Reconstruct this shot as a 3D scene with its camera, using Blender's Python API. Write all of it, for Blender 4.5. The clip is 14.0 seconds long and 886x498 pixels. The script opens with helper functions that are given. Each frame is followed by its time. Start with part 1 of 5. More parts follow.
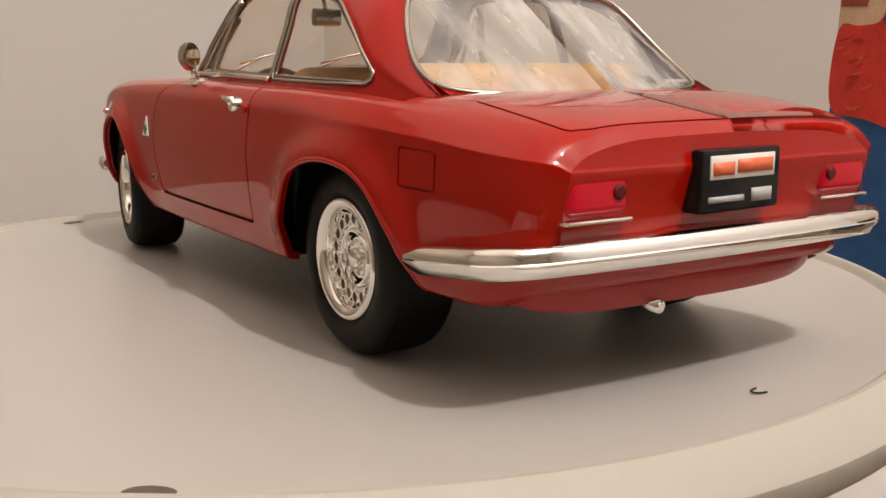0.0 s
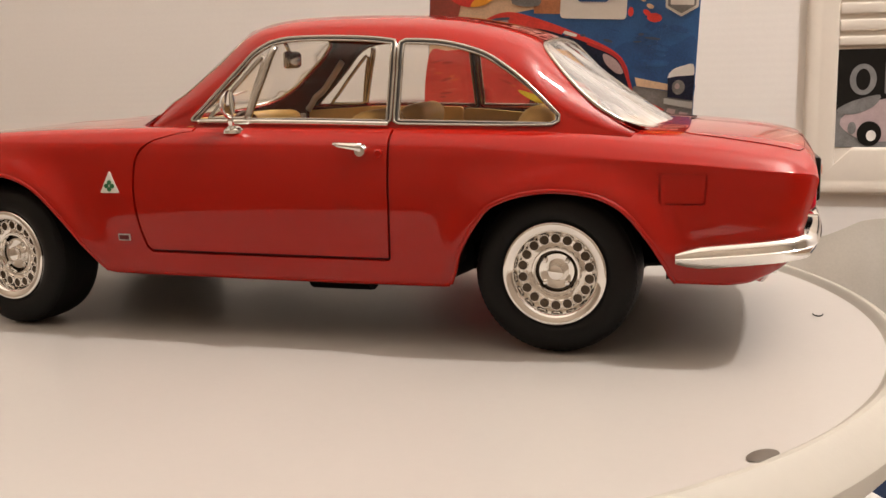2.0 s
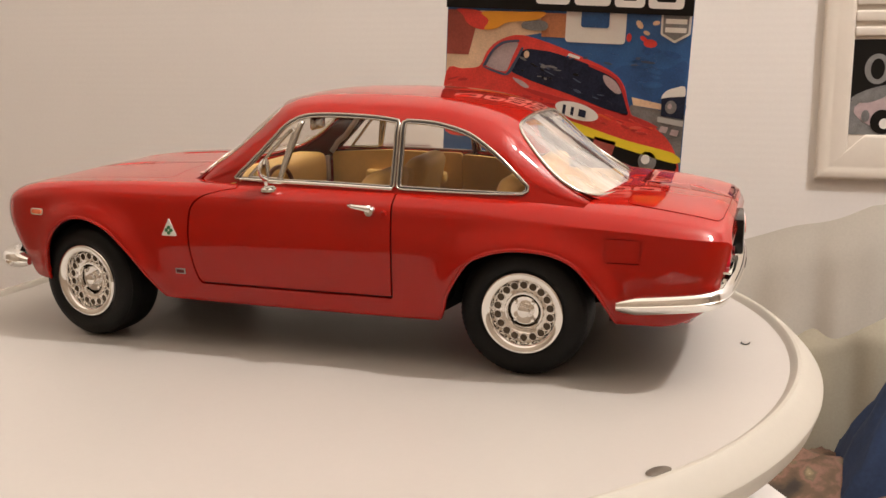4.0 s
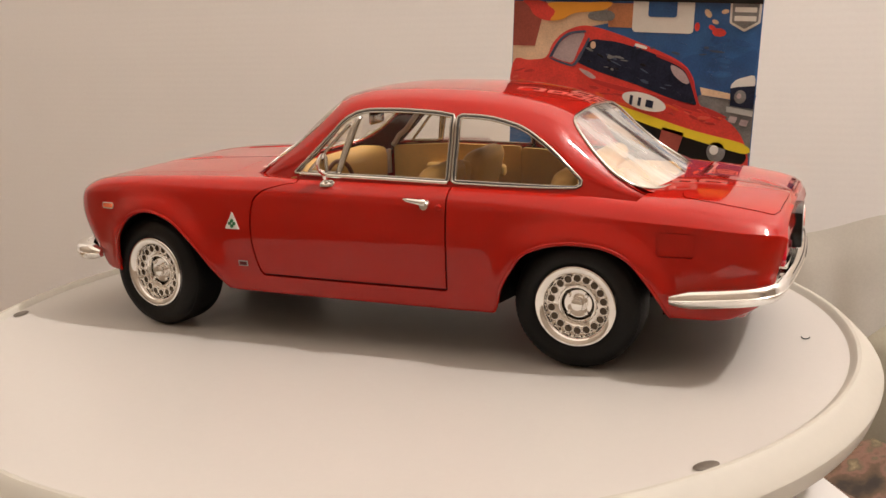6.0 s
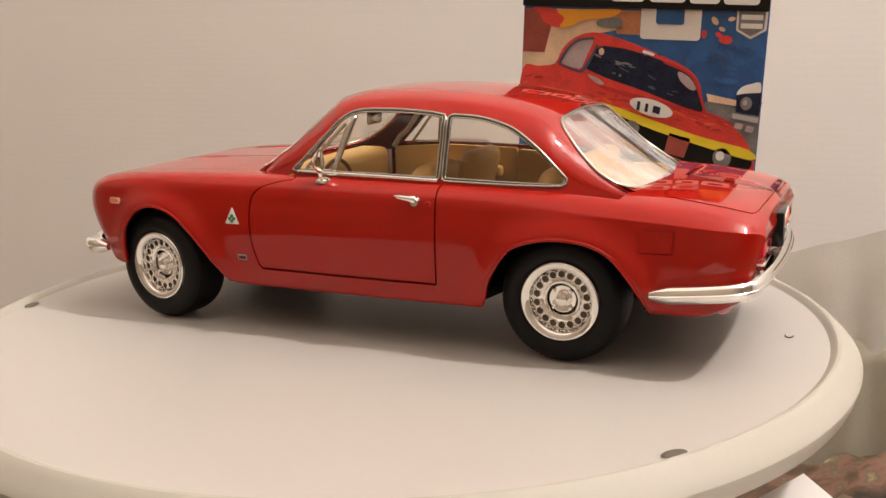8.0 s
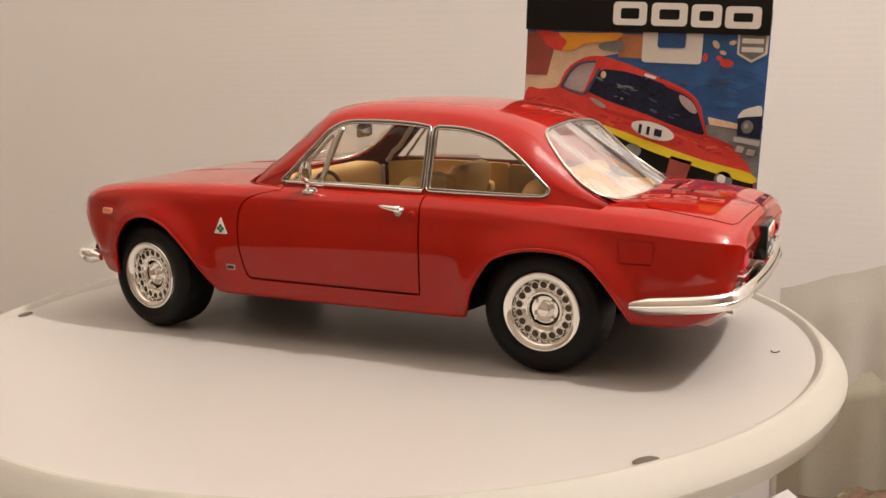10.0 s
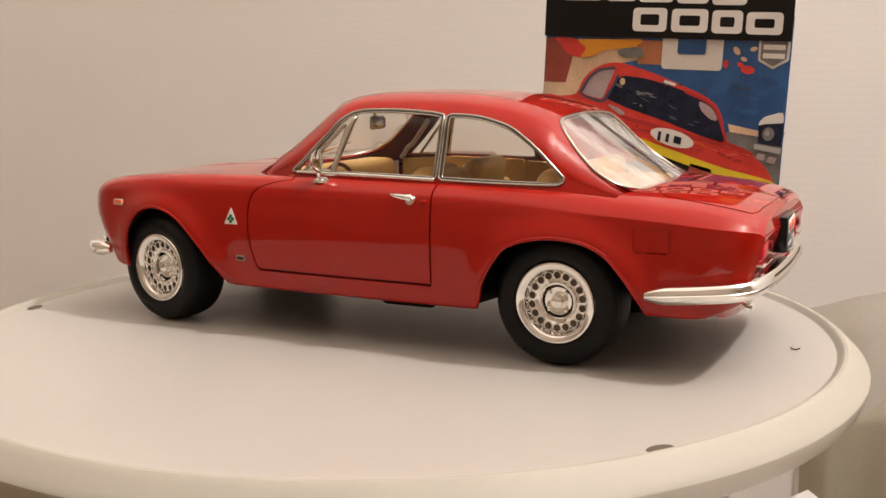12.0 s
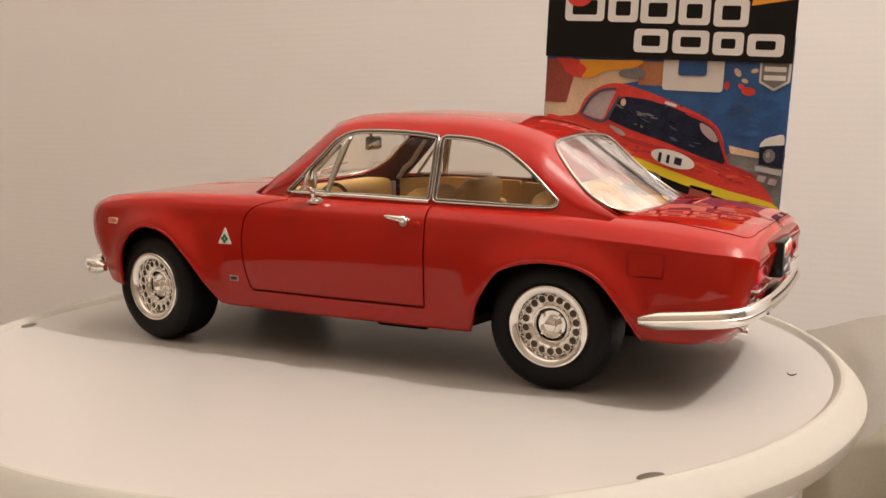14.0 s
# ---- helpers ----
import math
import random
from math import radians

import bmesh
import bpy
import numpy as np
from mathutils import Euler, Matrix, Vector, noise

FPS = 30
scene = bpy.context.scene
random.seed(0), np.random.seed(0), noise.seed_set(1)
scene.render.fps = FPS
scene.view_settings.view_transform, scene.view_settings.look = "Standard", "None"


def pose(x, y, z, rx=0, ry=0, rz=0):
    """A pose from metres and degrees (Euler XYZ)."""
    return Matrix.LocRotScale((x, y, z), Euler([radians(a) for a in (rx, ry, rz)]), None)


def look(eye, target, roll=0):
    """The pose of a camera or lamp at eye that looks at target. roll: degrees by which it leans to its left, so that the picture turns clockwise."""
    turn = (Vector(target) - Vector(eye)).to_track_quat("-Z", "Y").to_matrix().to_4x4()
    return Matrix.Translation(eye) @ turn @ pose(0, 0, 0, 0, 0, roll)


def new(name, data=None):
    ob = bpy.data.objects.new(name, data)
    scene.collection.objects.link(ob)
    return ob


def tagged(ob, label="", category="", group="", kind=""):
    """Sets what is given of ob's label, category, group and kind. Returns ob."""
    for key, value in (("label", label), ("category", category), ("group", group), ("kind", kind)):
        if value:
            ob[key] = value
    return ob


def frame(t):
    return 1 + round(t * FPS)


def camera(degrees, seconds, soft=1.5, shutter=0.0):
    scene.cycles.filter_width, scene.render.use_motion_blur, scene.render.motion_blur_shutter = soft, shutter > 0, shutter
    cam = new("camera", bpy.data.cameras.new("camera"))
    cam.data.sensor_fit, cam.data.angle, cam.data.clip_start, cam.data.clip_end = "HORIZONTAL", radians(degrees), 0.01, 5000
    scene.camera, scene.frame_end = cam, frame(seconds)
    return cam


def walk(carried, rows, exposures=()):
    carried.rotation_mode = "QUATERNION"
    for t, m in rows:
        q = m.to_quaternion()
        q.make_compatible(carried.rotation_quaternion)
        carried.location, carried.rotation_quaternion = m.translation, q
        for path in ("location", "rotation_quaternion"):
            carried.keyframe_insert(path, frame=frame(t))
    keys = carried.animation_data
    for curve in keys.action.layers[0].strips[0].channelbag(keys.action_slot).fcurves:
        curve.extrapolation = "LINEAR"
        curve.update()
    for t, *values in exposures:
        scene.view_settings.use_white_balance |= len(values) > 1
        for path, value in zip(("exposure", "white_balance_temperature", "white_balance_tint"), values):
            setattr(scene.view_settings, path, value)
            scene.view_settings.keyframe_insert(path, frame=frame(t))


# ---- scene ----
cam = camera(46.6, 14.0)
PATH = [
    (0, (0.221, -0.119, 0.05), (-1.439, 0.94, -0.304), -0.1),
    (0.3, (0.198, -0.163, 0.05), (-1.199, 1.23, -0.277), -0.3),
    (0.6, (0.161, -0.203, 0.051), (-0.904, 1.457, -0.285), -0.7),
    (0.9, (0.135, -0.224, 0.055), (-0.687, 1.567, -0.286), -0.9),
    (1, (0.127, -0.23, 0.055), (-0.618, 1.596, -0.278), -1.2),
    (1.5, (0.103, -0.243, 0.059), (-0.464, 1.641, -0.297), -1.3),
    (2, (0.102, -0.241, 0.06), (-0.46, 1.644, -0.301), -1.4),
    (2.5, (0.089, -0.256, 0.07), (-0.466, 1.628, -0.306), -1.3),
    (3, (0.093, -0.276, 0.088), (-0.46, 1.605, -0.307), -1.4),
    (3.2, (0.101, -0.282, 0.089), (-0.457, 1.595, -0.32), -1.2),
    (5.5, (0.136, -0.284, 0.094), (-0.611, 1.515, -0.361), -1.8),
    (6, (0.133, -0.284, 0.092), (-0.628, 1.508, -0.364), -1.8),
    (6.5, (0.136, -0.283, 0.091), (-0.636, 1.505, -0.365), -1.7),
    (7, (0.141, -0.287, 0.089), (-0.643, 1.497, -0.362), -1.6),
    (7.5, (0.144, -0.288, 0.091), (-0.656, 1.49, -0.357), -1.6),
    (8, (0.146, -0.288, 0.09), (-0.667, 1.486, -0.347), -1.5),
    (8.5, (0.149, -0.29, 0.09), (-0.674, 1.485, -0.326), -1.4),
    (11, (0.157, -0.282, 0.076), (-0.715, 1.483, -0.277), -0.9),
    (11.5, (0.155, -0.281, 0.073), (-0.727, 1.482, -0.266), -0.8),
    (12, (0.156, -0.282, 0.074), (-0.734, 1.479, -0.253), -0.7),
    (12.5, (0.156, -0.283, 0.075), (-0.736, 1.479, -0.237), -0.6),
    (13, (0.158, -0.281, 0.075), (-0.742, 1.48, -0.227), -0.7),
    (13.5, (0.158, -0.28, 0.074), (-0.746, 1.479, -0.221), -0.7),
    (14, (0.158, -0.279, 0.075), (-0.743, 1.481, -0.219), -0.3),
]
walk(cam, [(t, look(eye, target, roll)) for t, eye, target, roll in PATH], [(0, -0.36), (0.5, -0.14), (1.0, 0.0), (14.0, 0.0)])

# ---- light ----
scene.view_settings.exposure = 0.0
world = bpy.data.worlds.new("world")
scene.world = world
world.use_nodes = True
world.node_tree.nodes["Background"].inputs[0].default_value = (1.0, 0.86, 0.72, 1)
world.node_tree.nodes["Background"].inputs[1].default_value = 0.05


def bulb(x, y, z, watts, radius, color=(1.0, 0.935, 0.90)):
    data = bpy.data.lights.new("bulb", "POINT")
    data.energy, data.shadow_soft_size, data.color = watts, radius, color
    ob = new("bulb", data)
    ob.location = (x, y, z)
    return ob


# the ceiling lamp with two bulbs, beyond the tail of the car
bulb(1.05, 0.07, 1.50, 45.0, 0.022)
bulb(1.105, 0.078, 1.50, 45.0, 0.022)
# added fill light, unseen, aimed up so the ceiling spreads it
up = bpy.data.lights.new("added_fill", "AREA")
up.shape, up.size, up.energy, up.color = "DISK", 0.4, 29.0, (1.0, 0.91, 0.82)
ob = new("added_fill", up)
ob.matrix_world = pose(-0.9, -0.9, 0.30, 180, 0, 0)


# ---- materials ----
def mat(name, color, rough=0.5, metal=0.0, coat=0.0, vary=0.06, grain=900.0, stain=60.0, bump=0.0, bump_scale=2500.0, spec=0.5):
    m = bpy.data.materials.new(name)
    m.use_nodes = True
    nt = m.node_tree
    b = nt.nodes["Principled BSDF"]
    b.inputs["Roughness"].default_value = rough
    b.inputs["Metallic"].default_value = metal
    b.inputs["Coat Weight"].default_value = coat
    b.inputs["Coat Roughness"].default_value = 0.03
    b.inputs["Specular IOR Level"].default_value = spec
    tc = nt.nodes.new("ShaderNodeTexCoord")

    def noise_node(scale, detail=4):
        n = nt.nodes.new("ShaderNodeTexNoise")
        n.inputs["Scale"].default_value, n.inputs["Detail"].default_value = scale, detail
        nt.links.new(tc.outputs["Object"], n.inputs["Vector"])
        return n

    if vary:
        a, c = noise_node(grain), noise_node(stain, 6)
        add = nt.nodes.new("ShaderNodeMath")
        add.operation = "ADD"
        nt.links.new(a.outputs["Fac"], add.inputs[0])
        nt.links.new(c.outputs["Fac"], add.inputs[1])
        ramp = nt.nodes.new("ShaderNodeMapRange")
        ramp.inputs["From Min"].default_value, ramp.inputs["From Max"].default_value = 0.4, 1.6
        nt.links.new(add.outputs[0], ramp.inputs["Value"])
        mix = nt.nodes.new("ShaderNodeMix")
        mix.data_type = "RGBA"
        mix.inputs[6].default_value = (*[v * (1 - vary) for v in color], 1)
        mix.inputs[7].default_value = (*[min(1, v * (1 + vary)) for v in color], 1)
        nt.links.new(ramp.outputs[0], mix.inputs[0])
        nt.links.new(mix.outputs[2], b.inputs["Base Color"])
        rr = nt.nodes.new("ShaderNodeMapRange")
        rr.inputs["From Min"].default_value, rr.inputs["From Max"].default_value = 0.0, 1.0
        rr.inputs["To Min"].default_value, rr.inputs["To Max"].default_value = rough * 0.75, min(1, rough * 1.25)
        nt.links.new(c.outputs["Fac"], rr.inputs["Value"])
        nt.links.new(rr.outputs[0], b.inputs["Roughness"])
    else:
        b.inputs["Base Color"].default_value = (*color, 1)
    if bump:
        n = noise_node(bump_scale, 3)
        bp = nt.nodes.new("ShaderNodeBump")
        bp.inputs["Strength"].default_value, bp.inputs["Distance"].default_value = bump, 0.0005
        nt.links.new(n.outputs["Fac"], bp.inputs["Height"])
        nt.links.new(bp.outputs[0], b.inputs["Normal"])
    return m


def clear(name, tint=(1, 1, 1), rough=0.0, gloss=1.0, haze=0.0):
    """Thin clear plastic: what lies behind shows through, with a gloss by Fresnel."""
    m = bpy.data.materials.new(name)
    m.use_nodes = True
    nt = m.node_tree
    nt.nodes.clear()
    out = nt.nodes.new("ShaderNodeOutputMaterial")
    mix = nt.nodes.new("ShaderNodeMixShader")
    lw = nt.nodes.new("ShaderNodeLayerWeight")
    lw.inputs["Blend"].default_value = 0.5
    power = nt.nodes.new("ShaderNodeMath")
    power.operation, power.inputs[1].default_value = "POWER", 4.0
    mul = nt.nodes.new("ShaderNodeMath")
    mul.operation, mul.inputs[1].default_value, mul.inputs[2].default_value = "MULTIPLY_ADD", 0.85 * gloss, 0.06 * gloss
    tr = nt.nodes.new("ShaderNodeBsdfTransparent")
    tr.inputs["Color"].default_value = (*tint, 1)
    gl = nt.nodes.new("ShaderNodeBsdfGlossy")
    gl.inputs["Roughness"].default_value = rough
    nt.links.new(lw.outputs["Facing"], power.inputs[0])
    nt.links.new(power.outputs[0], mul.inputs[0])
    nt.links.new(mul.outputs[0], mix.inputs[0])
    nt.links.new(tr.outputs[0], mix.inputs[1])
    nt.links.new(gl.outputs[0], mix.inputs[2])
    last = mix
    if haze:
        # scratches, and streaky reflections put into a pale diffuse colour
        tc = nt.nodes.new("ShaderNodeTexCoord")
        stretch = nt.nodes.new("ShaderNodeMapping")
        stretch.inputs["Scale"].default_value = (55, 190, 55)
        stretch.inputs["Rotation"].default_value = (0.5, 0.3, 0.6)
        n = nt.nodes.new("ShaderNodeTexNoise")
        n.inputs["Scale"].default_value, n.inputs["Detail"].default_value = 1.0, 5
        rng = nt.nodes.new("ShaderNodeMapRange")
        rng.inputs["From Min"].default_value, rng.inputs["From Max"].default_value = 0.35, 0.7
        rng.inputs["To Min"].default_value, rng.inputs["To Max"].default_value = haze * 0.35, haze * 1.6
        dif = nt.nodes.new("ShaderNodeBsdfDiffuse")
        dif.inputs["Color"].default_value = (0.78, 0.74, 0.70, 1)
        last = nt.nodes.new("ShaderNodeMixShader")
        nt.links.new(tc.outputs["Object"], stretch.inputs["Vector"])
        nt.links.new(stretch.outputs[0], n.inputs["Vector"])
        nt.links.new(n.outputs["Fac"], rng.inputs["Value"])
        nt.links.new(rng.outputs[0], last.inputs[0])
        nt.links.new(mix.outputs[0], last.inputs[1])
        nt.links.new(dif.outputs[0], last.inputs[2])
    nt.links.new(last.outputs[0], out.inputs["Surface"])
    return m


RED = mat("red paint", (0.365, 0.0065, 0.0018), 0.45, coat=1.0, vary=0.02, grain=3000, stain=40, spec=0.02)
RED.node_tree.nodes["Principled BSDF"].inputs["Coat IOR"].default_value = 1.42
CHROME = mat("chrome", (0.88, 0.86, 0.83), 0.05, metal=1.0, vary=0.03, stain=300)
SEAL = mat("grey window seal", (0.035, 0.031, 0.028), 0.5, vary=0.2)
TRIM = mat("dulled chrome", (0.50, 0.47, 0.43), 0.2, metal=1.0, vary=0.04, stain=300)
SATIN = mat("satin metal", (0.62, 0.58, 0.52), 0.22, metal=1.0, vary=0.05, stain=200)
RUBBER = mat("tyre rubber", (0.005, 0.0047, 0.0043), 0.5, spec=0.2, vary=0.25, grain=2500, stain=200, bump=0.15, bump_scale=6000)
BLACK = mat("black plastic", (0.008, 0.0075, 0.007), 0.5, spec=0.3, vary=0.2, grain=2000)
# shade inside the rim's holes and hub groove, put into a dark metal
RECESS = mat("metal recess shade", (0.085, 0.062, 0.042), 0.25, metal=0.7, vary=0.2, grain=2000)
UNDER = mat("black underbody", (0.008, 0.0075, 0.007), 0.7, spec=0.2, vary=0.2, grain=1500)
GLOSSBLACK = mat("gloss black", (0.006, 0.006, 0.006), 0.2, vary=0.1, spec=0.25)
TAN = mat("tan interior plastic", (0.82, 0.52, 0.17), 0.42, vary=0.10, grain=1200, stain=150, bump=0.2, bump_scale=3000)
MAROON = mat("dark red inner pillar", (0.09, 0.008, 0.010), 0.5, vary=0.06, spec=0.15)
WOODRIM = mat("brown wheel rim", (0.20, 0.05, 0.02), 0.3, vary=0.1)
GLASS = clear("clear plastic pane", (0.95, 0.93, 0.90), 0.01, 0.7)
SCREEN = clear("reflection-streaked clear plastic", (0.90, 0.87, 0.84), 0.10, 2.0, 0.28)
REDLENS = mat("red lens", (0.62, 0.004, 0.022), 0.14, vary=0.05, grain=1500, spec=0.3)
REDLENS.node_tree.nodes["Principled BSDF"].inputs["Transmission Weight"].default_value = 0.15
WHITE = mat("white print", (0.78, 0.76, 0.72), 0.4, vary=0.03)
EDGEPALE = mat("pale moulded edge", (0.52, 0.43, 0.41), 0.3, vary=0.06)
GREEN = mat("green print", (0.03, 0.17, 0.07), 0.4, vary=0.05)
ORANGE = mat("orange print", (0.75, 0.16, 0.06), 0.4, vary=0.05)
GREYPRINT = mat("grey print", (0.45, 0.45, 0.44), 0.4, vary=0.05)
RIM = mat("cream plastic", (0.41, 0.38, 0.325), 0.55, vary=0.03, grain=500, stain=14, bump=0.03, bump_scale=1500, spec=0.4)
TABLE = mat("off-white plastic", (0.44, 0.41, 0.375), 0.385, vary=0.025, grain=500, stain=14, bump=0.03, bump_scale=1500, spec=0.55)
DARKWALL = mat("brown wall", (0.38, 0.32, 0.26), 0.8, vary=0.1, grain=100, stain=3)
WALL = mat("painted wall", (0.84, 0.81, 0.78), 0.85, vary=0.03, grain=250, stain=5, bump=0.15, bump_scale=600)
wn = WALL.node_tree
ribs = wn.nodes.new("ShaderNodeTexWave")
ribs.bands_direction = "Z"
ribs.inputs["Scale"].default_value, ribs.inputs["Distortion"].default_value, ribs.inputs["Detail"].default_value = 38.0, 0.6, 2.0
rib_bump = wn.nodes.new("ShaderNodeBump")
rib_bump.inputs["Strength"].default_value, rib_bump.inputs["Distance"].default_value = 0.07, 0.0006
wn.links.new([n for n in wn.nodes if n.type == "TEX_COORD"][0].outputs["Object"], ribs.inputs["Vector"])
wn.links.new(ribs.outputs["Fac"], rib_bump.inputs["Height"])
wn.links.new([n for n in wn.nodes if n.type == "BUMP" and n != rib_bump][0].outputs[0], rib_bump.inputs["Normal"])
wn.links.new(rib_bump.outputs[0], wn.nodes["Principled BSDF"].inputs["Normal"])
CEIL = mat("ceiling paint", (0.88, 0.84, 0.78), 0.9, vary=0.03, grain=100, stain=2)
FLOOR = mat("brown floor", (0.32, 0.23, 0.15), 0.5, vary=0.2, grain=30, stain=3)
SLOT = mat("slot shade", (0.10, 0.08, 0.06), 0.6, vary=0.2)
DESK = mat("desk top", (0.16, 0.10, 0.06), 0.45, vary=0.06, grain=80, stain=6)
HEAP = mat("mottled cloth", (0.15, 0.105, 0.07), 0.9, vary=0.55, grain=60, stain=28, bump=0.5, bump_scale=300)
# the next two colours hold the shade of the lower wall
GREIGE = mat("greige wall shade", (0.58, 0.545, 0.48), 0.9, vary=0.10, grain=400, stain=12, bump=0.2, bump_scale=900)
OLIVE = mat("olive wall shade", (0.38, 0.345, 0.265), 0.9, vary=0.12, grain=400, stain=12, bump=0.2, bump_scale=900)
hn = HEAP.node_tree
hr = hn.nodes.new("ShaderNodeValToRGB")
for pos, col in ((0.30, (0.035, 0.025, 0.018, 1)), (0.47, (0.12, 0.075, 0.045, 1)), (0.53, (0.21, 0.11, 0.08, 1)), (0.58, (0.13, 0.10, 0.06, 1)), (0.64, (0.24, 0.19, 0.11, 1)), (0.70, (0.55, 0.47, 0.40, 1))):
    e = hr.color_ramp.elements.new(pos)
    e.color = col
blots = [n for n in hn.nodes if n.type == "TEX_NOISE"][1]
hn.links.new(blots.outputs["Fac"], hr.inputs[0])
hn.links.new(hr.outputs[0], hn.nodes["Principled BSDF"].inputs["Base Color"])
DENIM = mat("blue cloth", (0.02, 0.04, 0.10), 0.9, vary=0.4, grain=200, stain=30)
PAPER = mat("white paper", (0.74, 0.70, 0.66), 0.7, vary=0.02, grain=200, stain=10)
FRAMEWHITE = mat("cream frame", (0.76, 0.70, 0.62), 0.4, vary=0.03, grain=200, stain=20)


from mathutils import geometry

# ---- building helpers ----
MM = 0.001


def part(name, bm, material, parent, label="", smooth=True):
    me = bpy.data.meshes.new(name)
    bm.normal_update()
    bm.to_mesh(me)
    bm.free()
    for f in me.polygons:
        f.use_smooth = smooth
    me.materials.append(material)
    ob = new(name, me)
    ob.parent = parent
    if label:
        ob["label"] = label
    return ob


def edges_sharp(bm, degrees=35):
    for e in bm.edges:
        if len(e.link_faces) == 2 and e.calc_face_angle() > radians(degrees):
            e.smooth = False


def box_bm(x0, y0, z0, x1, y1, z1, bevel=0.0, seg=2):
    """A bevelled block between two corners, in metres."""
    x0, x1 = min(x0, x1), max(x0, x1)
    y0, y1 = min(y0, y1), max(y0, y1)
    bm = bmesh.new()
    bmesh.ops.create_cube(bm, size=1)
    for v in bm.verts:
        v.co = Vector(((x0 + x1) / 2 + v.co.x * (x1 - x0), (y0 + y1) / 2 + v.co.y * (y1 - y0), (z0 + z1) / 2 + v.co.z * (z1 - z0)))
    if bevel:
        bmesh.ops.bevel(bm, geom=bm.edges[:], offset=bevel, segments=seg, profile=0.5, affect="EDGES")
    edges_sharp(bm)
    return bm


def lathe_bm(profile, n=64, axis="z", origin=(0, 0, 0), sharp=40):
    """Turns (radius, height) pairs round an axis."""
    bm = bmesh.new()
    rings = []
    for r, h in profile:
        ring = []
        for k in range(n):
            a = 2 * math.pi * k / n
            p = (r * math.cos(a), r * math.sin(a), h)
            if axis == "y":
                p = (p[0], h, p[1])
            elif axis == "x":
                p = (h, p[0], p[1])
            ring.append(bm.verts.new(Vector(p) + Vector(origin)))
        rings.append(ring)
    for a, b in zip(rings, rings[1:]):
        for k in range(n):
            bm.faces.new((a[k], a[(k + 1) % n], b[(k + 1) % n], b[k]))
    bmesh.ops.remove_doubles(bm, verts=bm.verts[:], dist=1e-7)
    bmesh.ops.recalc_face_normals(bm, faces=bm.faces[:])
    edges_sharp(bm, sharp)
    return bm


def tube_bm(points, radius, n=8, closed=False, flat=1.0, bm=None):
    """A round bar along points (metres); flat squeezes it along the second axis."""
    bm = bm or bmesh.new()
    pts = [Vector(p) for p in points]
    m = len(pts)
    rings = []
    last = None
    for i, p in enumerate(pts):
        a = pts[(i - 1) % m] if closed or i else pts[i]
        b = pts[(i + 1) % m] if closed or i < m - 1 else pts[i]
        d = (b - a).normalized()
        ref = last if last is not None else (Vector((0, 1, 0)) if abs(d.y) < 0.8 else Vector((0, 0, 1)))
        u = (ref - d * ref.dot(d)).normalized()
        w = d.cross(u)
        last = u
        r = radius(i / (m - 1)) if callable(radius) else radius
        rings.append([bm.verts.new(p + u * (r * flat * math.cos(2 * math.pi * k / n)) + w * (r * math.sin(2 * math.pi * k / n))) for k in range(n)])
    for i in range(m if closed else m - 1):
        a, b = rings[i], rings[(i + 1) % m]
        for k in range(n):
            bm.faces.new((a[k], a[(k + 1) % n], b[(k + 1) % n], b[k]))
    if not closed:
        bm.faces.new(rings[0][::-1])
        bm.faces.new(rings[-1])
    return bm


def loft_bm(sections, closed_ends=True):
    """Joins rings of equal length, each a list of points."""
    bm = bmesh.new()
    rings = [[bm.verts.new(Vector(p)) for p in s] for s in sections]
    n = len(rings[0])
    for a, b in zip(rings, rings[1:]):
        for k in range(n):
            bm.faces.new((a[k], a[(k + 1) % n], b[(k + 1) % n], b[k]))
    if closed_ends:
        bm.faces.new(rings[0][::-1])
        bm.faces.new(rings[-1])
    bmesh.ops.recalc_face_normals(bm, faces=bm.faces[:])
    edges_sharp(bm, 50)
    return bm


def spline(knots):
    """A smooth curve through (x, value) knots, without overshoot."""
    xs = [k[0] for k in knots]
    ys = [k[1] for k in knots]
    n = len(xs)
    h = [xs[i + 1] - xs[i] for i in range(n - 1)]
    s = [(ys[i + 1] - ys[i]) / h[i] for i in range(n - 1)]
    d = [s[0]] + [0 if s[i - 1] * s[i] <= 0 else 3 * (h[i - 1] + h[i]) / ((2 * h[i] + h[i - 1]) / s[i - 1] + (h[i] + 2 * h[i - 1]) / s[i]) for i in range(1, n - 1)] + [s[-1]]

    def f(x):
        if x <= xs[0]:
            return ys[0]
        if x >= xs[-1]:
            return ys[-1]
        i = max(k for k in range(n - 1) if xs[k] <= x)
        t = (x - xs[i]) / h[i]
        return (ys[i] * (1 + 2 * t) * (1 - t) ** 2 + d[i] * h[i] * t * (1 - t) ** 2 + ys[i + 1] * t * t * (3 - 2 * t) + d[i + 1] * h[i] * t * t * (t - 1))

    return f


